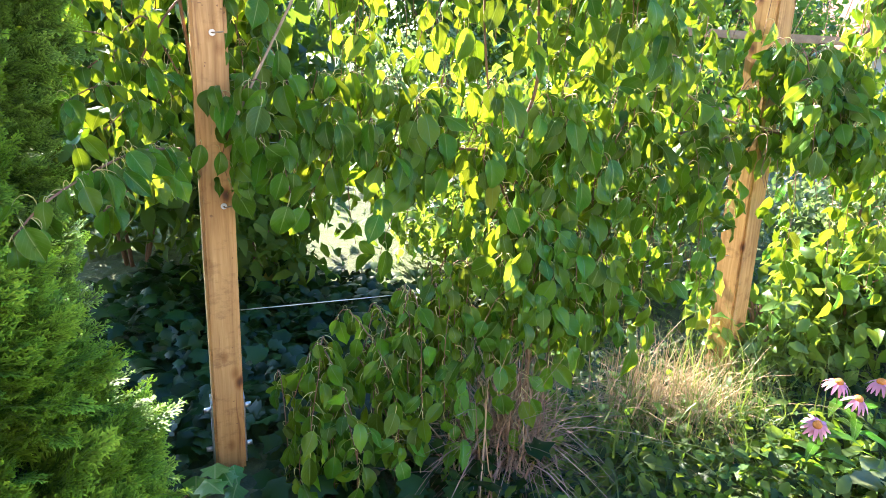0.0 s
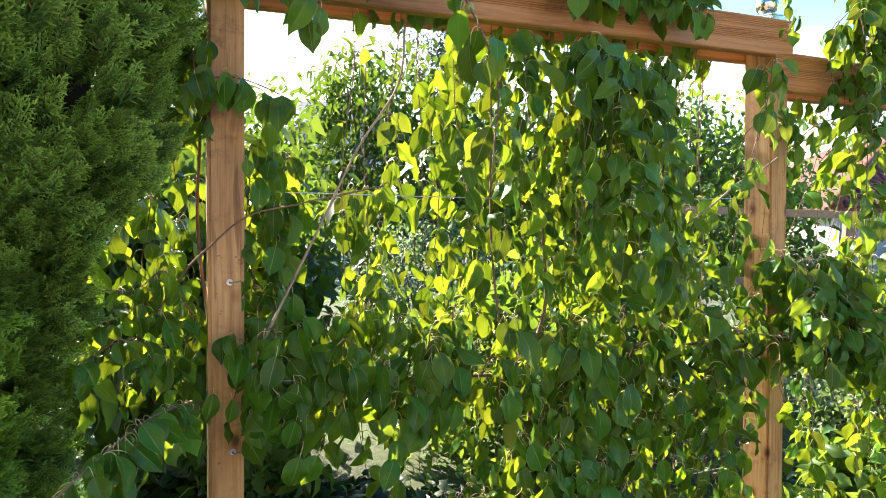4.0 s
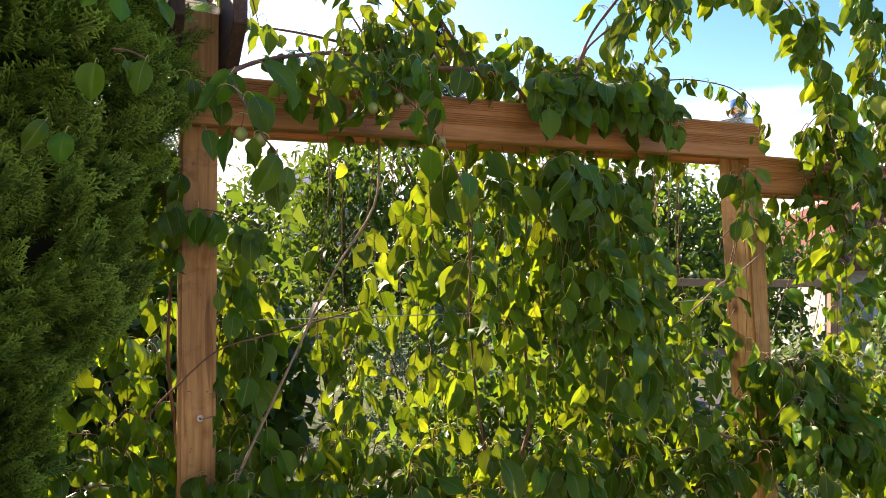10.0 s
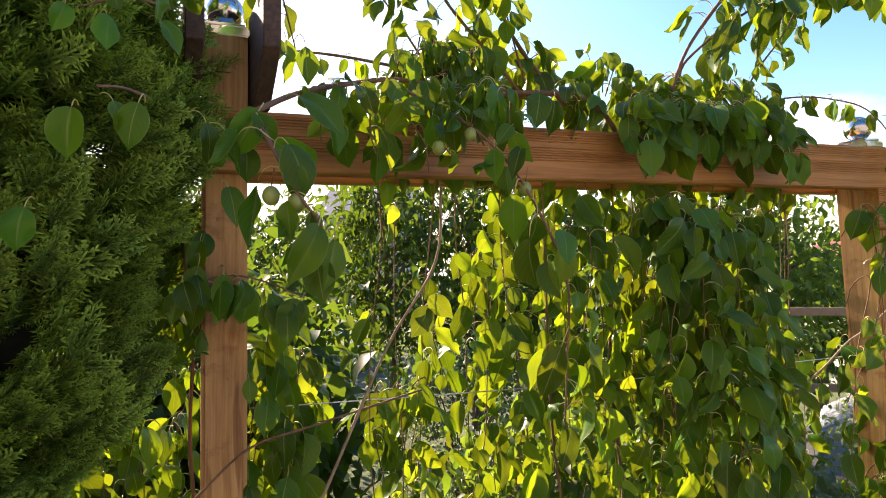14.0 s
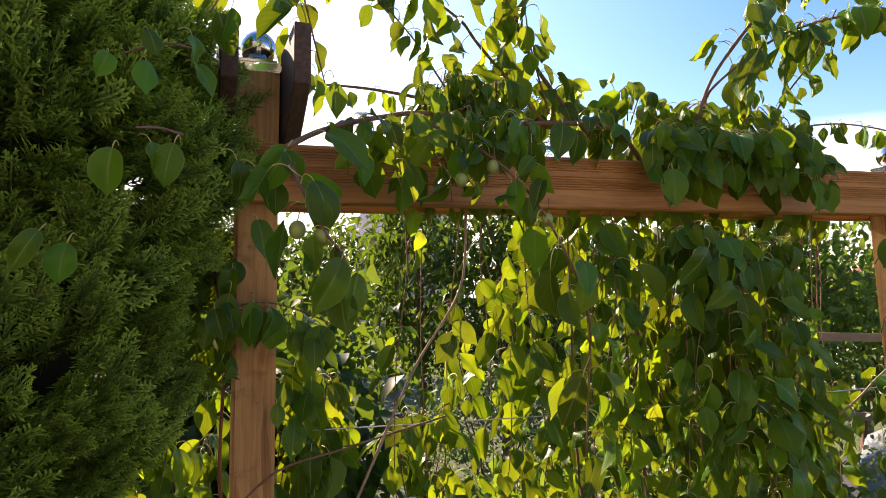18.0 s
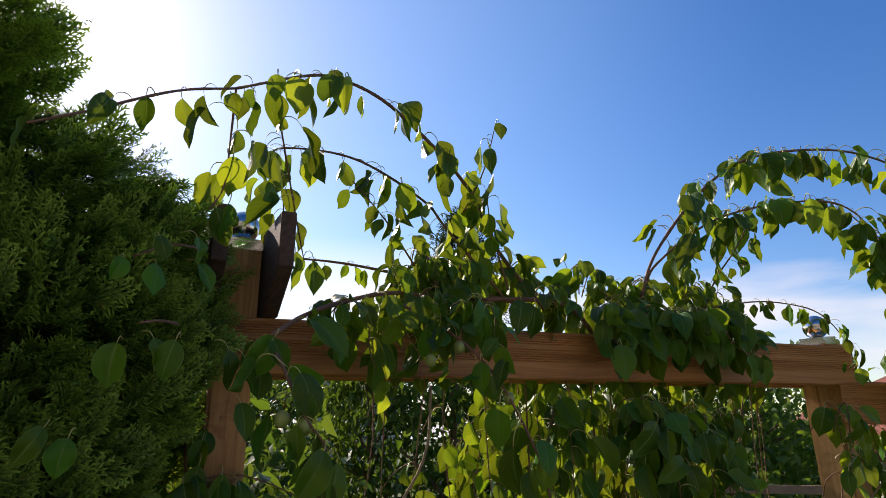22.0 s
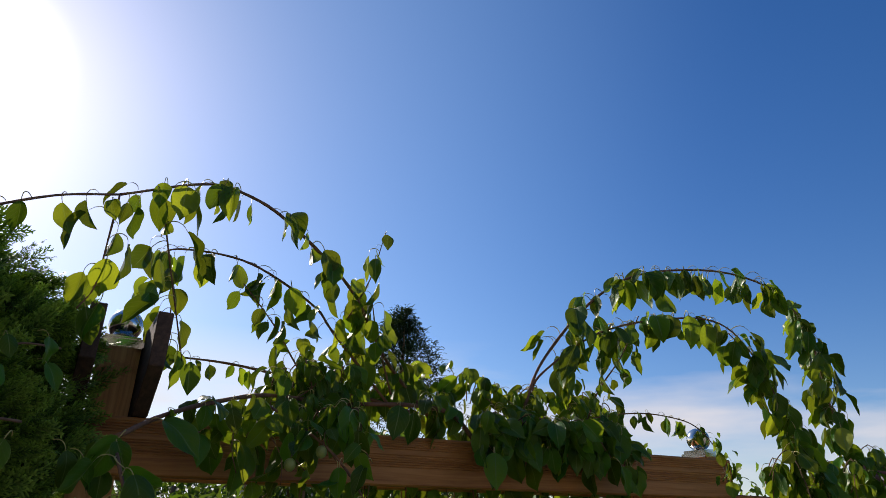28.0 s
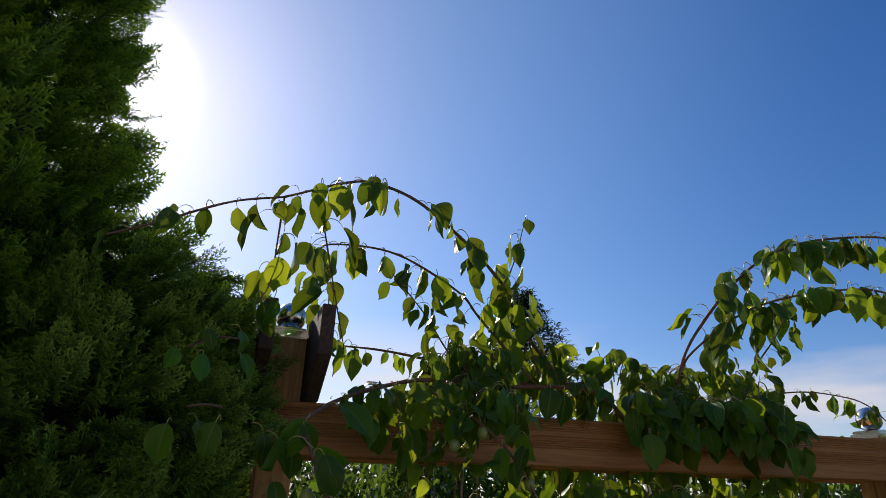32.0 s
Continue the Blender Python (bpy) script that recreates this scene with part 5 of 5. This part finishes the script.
far_house = thing("house", (-3.2, 30, 0), "distant pale house between the trees", "house")
part("wall", box_bm((-7.5, 29.0, 0), (-4.0, 34, 3.9), 0.02), PALE_STUCCO, far_house)
part("roof", extrude_bm([(28.6, 3.9), (34.4, 3.9), (31.5, 5.4)], -7.9, -3.6), plain_mat("slate_roof", (0.10, 0.11, 0.14), (0.15, 0.16, 0.2)), far_house, "blue-grey roof")
for x in (-6.8, -5.2):
    part("window", box_bm((x, 28.94, 2.2), (x + 0.8, 29.0, 3.3), 0.01), plain_mat("far_pane", (0.03, 0.035, 0.04), (0.05, 0.05, 0.06), 2, 0.1), far_house)

# ---------------------------------------------------------------- road and parked car
ASPHALT = plain_mat("asphalt", (0.05, 0.05, 0.05), (0.08, 0.08, 0.08), 6.0, 0.9, 0, 0.004)
tagged(part("road", box_bm((4.1, 7.3, -1.3), (40.0, 13.0, -1.115), 0.01), ASPHALT), "grey asphalt lane beyond the garden", "road", "", "structure")
PAINT = plain_mat("silver_paint", (0.55, 0.58, 0.62), (0.60, 0.63, 0.67), 1.0, 0.22, 0.35)
GLASS = plain_mat("car_glass", (0.015, 0.02, 0.025), (0.02, 0.025, 0.03), 1.0, 0.05)
RUBBER = plain_mat("rubber", (0.015, 0.015, 0.015), (0.03, 0.03, 0.03), 20, 0.8)


def car(x, y, turn):
    m = Matrix.Translation((x, y, -1.11)) @ Matrix.Rotation(turn, 4, "Z")
    root = thing("car", (x, y, -1.11), "silver parked car seen through the leaves", "car")
    prof = [(-2.05, 0.32), (2.0, 0.32), (2.1, 0.55), (1.95, 0.78), (1.05, 0.92), (0.35, 1.38), (-1.15, 1.42), (-1.85, 1.0), (-2.1, 0.85)]
    bm = bmesh.new()
    rows = []
    for w, k in ((-0.86, 0.9), (-0.80, 1.0), (0.80, 1.0), (0.86, 0.9)):
        rows.append([bm.verts.new((px * (1 if k == 1 else 0.985), w * (1 - 0.16 * max(0, pz - 0.9) / 0.5), pz * (1 if k == 1 else 0.985))) for px, pz in prof])
    n = len(prof)
    for a, b in zip(rows, rows[1:]):
        for i in range(n):
            bm.faces.new((a[i], a[(i + 1) % n], b[(i + 1) % n], b[i]))
    bm.faces.new(rows[0])
    bm.faces.new(rows[-1][::-1])
    bmesh.ops.recalc_face_normals(bm, faces=bm.faces[:])
    bmesh.ops.bevel(bm, geom=bm.edges[:], offset=0.03, segments=2, affect="EDGES")
    body = part("body", bm, PAINT, root, "silver metallic body", m)
    for side in (-1, 1):
        bm = bmesh.new()
        q = [bm.verts.new((px, side * (0.855 - 0.13 * (pz - 0.9)), pz)) for px, pz in ((0.85, 0.96), (0.28, 1.32), (-1.05, 1.35), (-1.5, 1.0))]
        bm.faces.new(q)
        r = bmesh.ops.extrude_face_region(bm, geom=bm.faces[:])
        bmesh.ops.translate(bm, vec=(0, side * 0.006, 0), verts=[v for v in r["geom"] if isinstance(v, bmesh.types.BMVert)])
        part("window", bm, GLASS, body, "dark side window", m)
        for px in (-1.3, 1.3):
            tyre = part("wheel", cyl_bm(0.32, 0.2, 28, None, 0.03), RUBBER, root, "black tyre", m @ Matrix.Translation((px, side * 0.78, 0.30)) @ Matrix.Rotation(radians(90), 4, "X"))
            part("rim", cyl_bm(0.2, 0.02, 20, None, 0.004), ZINC, tyre, "", m @ Matrix.Translation((px, side * 0.885, 0.30)) @ Matrix.Rotation(radians(90), 4, "X"))
    for side in (-1, 1):
        part("headlight", box_bm((2.0, side * 0.6 - 0.14, 0.62), (2.09, side * 0.6 + 0.14, 0.74), 0.02), STEEL, root, "clear headlight", m)


car(6.2, 8.9, radians(-28))

# a low rail fence behind the shrubs
FENCE = plain_mat("brown_fence_wood", (0.24, 0.14, 0.075), (0.38, 0.24, 0.13), 12, 0.8, 0, 0.002)
fence = thing("fence", (2.5, 6.4, 0), "brown wooden rail fence among the shrubs", "fence")
for x in (1.9, 3.6):
    part("fence_post", box_bm((x - 0.04, 6.36, -0.05), (x + 0.04, 6.44, 1.42), 0.006), FENCE, fence)
for z in (1.40, 0.75):
    part("rail", box_bm((1.8, 6.32, z), (3.7, 6.355, z + 0.07), 0.005), FENCE, fence)


# ---------------------------------------------------------------- the bed at the foot of the pergola
def ivy_leaf(seed):
    rng = random.Random(seed)
    t = Template()
    out = [(0.0, -0.004), (0.012, -0.028), (0.024, -0.020), (0.034, -0.030), (0.040, -0.012), (0.062, 0.0), (0.040, 0.012), (0.034, 0.030), (0.024, 0.020), (0.012, 0.028), (0.0, 0.004)]
    V = [(0.02, 0, 0.003)] + [(x, y, -0.15 * abs(y) + rng.uniform(-0.003, 0.003) - 0.1 * x) for x, y in out]
    t.add(V, [[0, i, i + 1] for i in range(1, len(out))] + [[0, len(out), 1]], [(0.5, 0.3)] + [(0.5 + y * 16, x * 16) for x, y in out])
    return t.done()


IVYS = [ivy_leaf(s) for s in range(4)]
BED = random.Random(77)


def scatter_ivy(n, x0, x1, y0, y1, zmax, size):
    places = []
    for _ in range(n):
        x, y = BED.uniform(x0, x1), BED.uniform(y0, y1)
        if abs(x + 0.57) < 0.10 and 1.4 < y < 1.86:
            continue
        p = Vector((x, y, 0.015 + abs(BED.gauss(0, zmax))))
        m = Matrix.Translation(p) @ Matrix.Rotation(BED.gauss(-1.2, 1.2), 4, "Z") @ Matrix.Rotation(BED.gauss(0.25, 0.35), 4, "Y") @ Matrix.Rotation(BED.gauss(0, 0.35), 4, "X")
        places.append((BED.randrange(4), m @ Matrix.Scale(size * BED.uniform(0.6, 1.4), 4)))
    return places


ivy = scatter_ivy(3600, -1.6, 0.35, 1.2, 3.4, 0.06, 1.25) + scatter_ivy(2200, 0.2, 3.0, 1.2, 2.9, 0.03, 0.75)
tagged(part("ivy", joined("ivy", IVYS, ivy), IVY), "dark glossy ivy covering the shaded ground", "ground cover", "", "stuff")


ivy_plant = thing("ivy_shoot", at(-0.12, 0.12, 0), "young bright green ivy climbing by the post foot", "ivy")
part("stem", tube_mesh("stem", smooth_line([at(-0.30, 0.25, 0.01), at(-0.20, 0.22, 0.09), at(-0.10, 0.16, 0.10), at(-0.02, 0.10, 0.07)]), 0.003, 0.002), BARK, ivy_plant)
IVY_MESH = [t.mesh("leaf") for t in IVYS]
for me in IVY_MESH:
    me.materials.append(IVY_YOUNG)
for i in range(16):
    k = i / 15
    p = at(-0.34 + 0.34 * k + BED.gauss(0, 0.02), 0.26 - 0.14 * k + BED.gauss(0, 0.03), 0.05 + 0.10 * BED.random())
    part("leaf", IVY_MESH[i % 4], None, ivy_plant, "", Matrix.Translation(p) @ Matrix.Rotation(BED.gauss(-1.2, 0.8), 4, "Z") @ Matrix.Rotation(BED.gauss(0.35, 0.3), 4, "Y") @ Matrix.Scale(BED.uniform(0.9, 1.7), 4))


def blade(ln, w, bend, seed):
    rng = random.Random(seed)
    t, V, UV = Template(), [], []
    for i in range(6):
        k = i / 5
        x, z = bend * ln * k * k, ln * (k - 0.35 * bend * k * k)
        ww = w * (1 - 0.85 * k)
        V += [(x, -ww, z), (x, ww, z)]
        UV += [(0.2, k), (0.3, k)]
    t.add(V, [[2 * i, 2 * i + 1, 2 * i + 3, 2 * i + 2] for i in range(5)], UV)
    return t.done()


TWIG = leaf_mat("dry_twig", (0.36, 0.24, 0.16), (0.2, 0.12, 0.07), 0.1, 0.8, False, 0.5)
BLADES = [blade(0.30, 0.0013, 0.35, 0), blade(0.26, 0.0011, 0.9, 1), blade(0.22, 0.0012, 1.4, 2), blade(0.34, 0.0042, 1.2, 3), blade(0.16, 0.0012, 0.5, 4)]


def tuft(name, n, spots, spread, scale, mat, label, category, lie=0.6):
    places = []
    for _ in range(n):
        s, o = spots[BED.randrange(len(spots))]
        p = at(s + BED.gauss(0, spread), o + BED.gauss(0, spread), abs(BED.gauss(0, 0.05)))
        m = Matrix.Translation(p) @ Matrix.Rotation(BED.uniform(0, 6.283), 4, "Z") @ Matrix.Rotation(BED.gauss(0.2, lie), 4, "Y")
        places.append((BED.randrange(5), m @ Matrix.Scale(scale * BED.uniform(0.6, 1.3), 4)))
    return tagged(part(name, joined(name, BLADES, places), mat), label, category, "", "stuff")


tuft("dry_stalks", 1800, [(0.74, 0.22), (0.80, 0.20), (0.86, 0.18), (0.92, 0.18), (0.83, 0.26)], 0.05, 0.90, TWIG, "heap of dry brown stalks at the foot of the vine", "dry stalks", 1.1)
tuft("dry_grass", 2000, [(1.42, 0.12), (1.50, 0.10), (1.58, 0.16), (1.66, 0.18), (1.72, 0.14)], 0.08, 0.60, STRAW, "tangled patch of dry straw-coloured grass", "grass", 1.4)
tuft("grass_tussock", 1300, [(1.25, 0.30), (1.40, 0.28), (1.6, 0.30), (1.8, 0.26), (1.95, 0.12), (2.1, 0.05), (2.2, 0.1)], 0.12, 0.78, GRASS, "green grass tussock under the pergola", "grass", 0.95)
places = []
for _ in range(5000):
    x, y = BED.uniform(0.1, 3.6), BED.uniform(1.3, 4.2)
    p = Vector((x, y, abs(BED.gauss(0, 0.06))))
    places.append((BED.randrange(3), Matrix.Translation(p) @ any_turn(BED, 0.1) @ Matrix.Scale(BED.uniform(0.35, 0.8), 4)))
for _ in range(1800):
    x, y = BED.uniform(0.15, 2.0), BED.uniform(1.35, 2.3)
    p = Vector((x, y, abs(BED.gauss(0, 0.05))))
    places.append((BED.randrange(3), Matrix.Translation(p) @ any_turn(BED, 0.0) @ Matrix.Scale(BED.uniform(0.5, 1.1), 4)))
tagged(part("weeds", joined("weeds", OVAL, places), SHRUB), "low leafy weeds covering the garden bed", "weeds", "", "stuff")
places = []
for _ in range(14000):
    x, y = BED.uniform(-4, 7), 2.6 + 8 * BED.random() ** 1.6
    if x < 0.2 and y < 3.5:
        continue
    m = Matrix.Translation((x, y, 0)) @ Matrix.Rotation(BED.uniform(0, 6.283), 4, "Z") @ Matrix.Rotation(BED.gauss(0.2, 0.35), 4, "Y")
    places.append((BED.randrange(4), m @ Matrix.Scale(BED.uniform(0.35, 0.9), 4)))
tagged(part("meadow_grass", joined("meadow_grass", BLADES, places), GRASS), "rough sunlit grass and weeds behind the pergola", "grass", "", "stuff")

PETAL = leaf_mat("pink_petal", (0.72, 0.30, 0.46), (0.75, 0.36, 0.50), 0.35, 0.5, False, 0.25, (0.6, 0.3, 0.3))
CONE = plain_mat("orange_cone", (0.35, 0.10, 0.02), (0.62, 0.26, 0.04), 200, 0.7, 0, 0.002)


def coneflower(p, face, size=1.0):
    """A coneflower: stem, domed cone and drooping petals."""
    root = thing("coneflower", (p[0], p[1], 0), "pink coneflower with an orange cone", "flower", "coneflowers")
    top = Vector(p)
    part("stem", tube_mesh("stem", smooth_line([(p[0] + 0.04, p[1] + 0.03, -0.02), (p[0] + 0.02, p[1] + 0.01, p[2] * 0.6), top]), 0.003, 0.0025, 6), GRASS, root, "green stem")
    m = Matrix.Translation(top) @ Matrix.Rotation(face[0], 4, "X") @ Matrix.Rotation(face[1], 4, "Y") @ Matrix.Scale(size, 4)
    bm = bmesh.new()
    bmesh.ops.create_icosphere(bm, subdivisions=3, radius=0.016)
    for v in bm.verts:
        v.co.z *= 0.75
        v.co *= 1 + 0.07 * noise.noise(v.co * 400)
    part("cone", bm, CONE, root, "orange-brown cone", m)
    t = Template()
    V, UV = [], []
    for i in range(5):
        k = i / 4
        w = 0.0068 * (math.sin(math.pi * (0.15 + 0.8 * k)) ** 0.6)
        for j in (-1, 0, 1):
            V.append((0.012 + 0.034 * k, w * j, -0.004 - 0.034 * k * k + 0.001 * abs(j)))
            UV.append((0.5 + 0.4 * j, k))
    t.add(V, [[3 * i + j, 3 * i + j + 1, 3 * i + j + 4, 3 * i + j + 3] for i in range(4) for j in (0, 1)], UV)
    for i in range(6):
        part("leaf", STEM_LEAF, None, root, "", Matrix.Translation((p[0] + 0.02, p[1] + 0.012, p[2] * (0.15 + 0.12 * i))) @ Matrix.Rotation(i * 2.4 + BED.uniform(0, 1), 4, "Z") @ Matrix.Rotation(BED.uniform(-0.6, 0.1), 4, "Y") @ Matrix.Scale(BED.uniform(0.6, 1.0), 4))
    me = t.done().mesh("petal")
    me.materials.append(PETAL)
    for i in range(14):
        part("petal", me, None, root, "", m @ Matrix.Rotation(i * 2 * math.pi / 14 + BED.gauss(0, 0.06), 4, "Z") @ Matrix.Rotation(BED.gauss(0, 0.1), 4, "Y"))


BROAD = random.Random(5)
big_weed = thing("broad_leaved_weed", (1.46, 1.82, 0), "low weed with large blue-green leaves before the coneflowers", "weed")
BIG_LEAF = small_leaf(0.17, 0.055, 0.2, 0.35).mesh("leaf")
BIG_LEAF.materials.append(PALE)
for i in range(8):
    part("leaf", BIG_LEAF, None, big_weed, "", Matrix.Translation((1.46, 1.82, 0.03 + 0.012 * i)) @ Matrix.Rotation(i * 0.83 + BROAD.uniform(-0.2, 0.2), 4, "Z") @ Matrix.Rotation(BROAD.uniform(-0.7, -0.2), 4, "Y") @ Matrix.Scale(BROAD.uniform(0.75, 1.1), 4))
STEM_LEAF = small_leaf(0.13, 0.026, 0.25, 0.5).mesh("leaf")
STEM_LEAF.materials.append(LEAF)
coneflower((1.45, 2.185, 0.255), (0.12, 0.1), 1)
coneflower((1.493, 2.124, 0.227), (0.18, 0.15), 1)
coneflower((1.601, 2.192, 0.264), (0.1, -0.1), 1)
coneflower((1.271, 1.956, 0.214), (0.75, -0.2), 0.95)
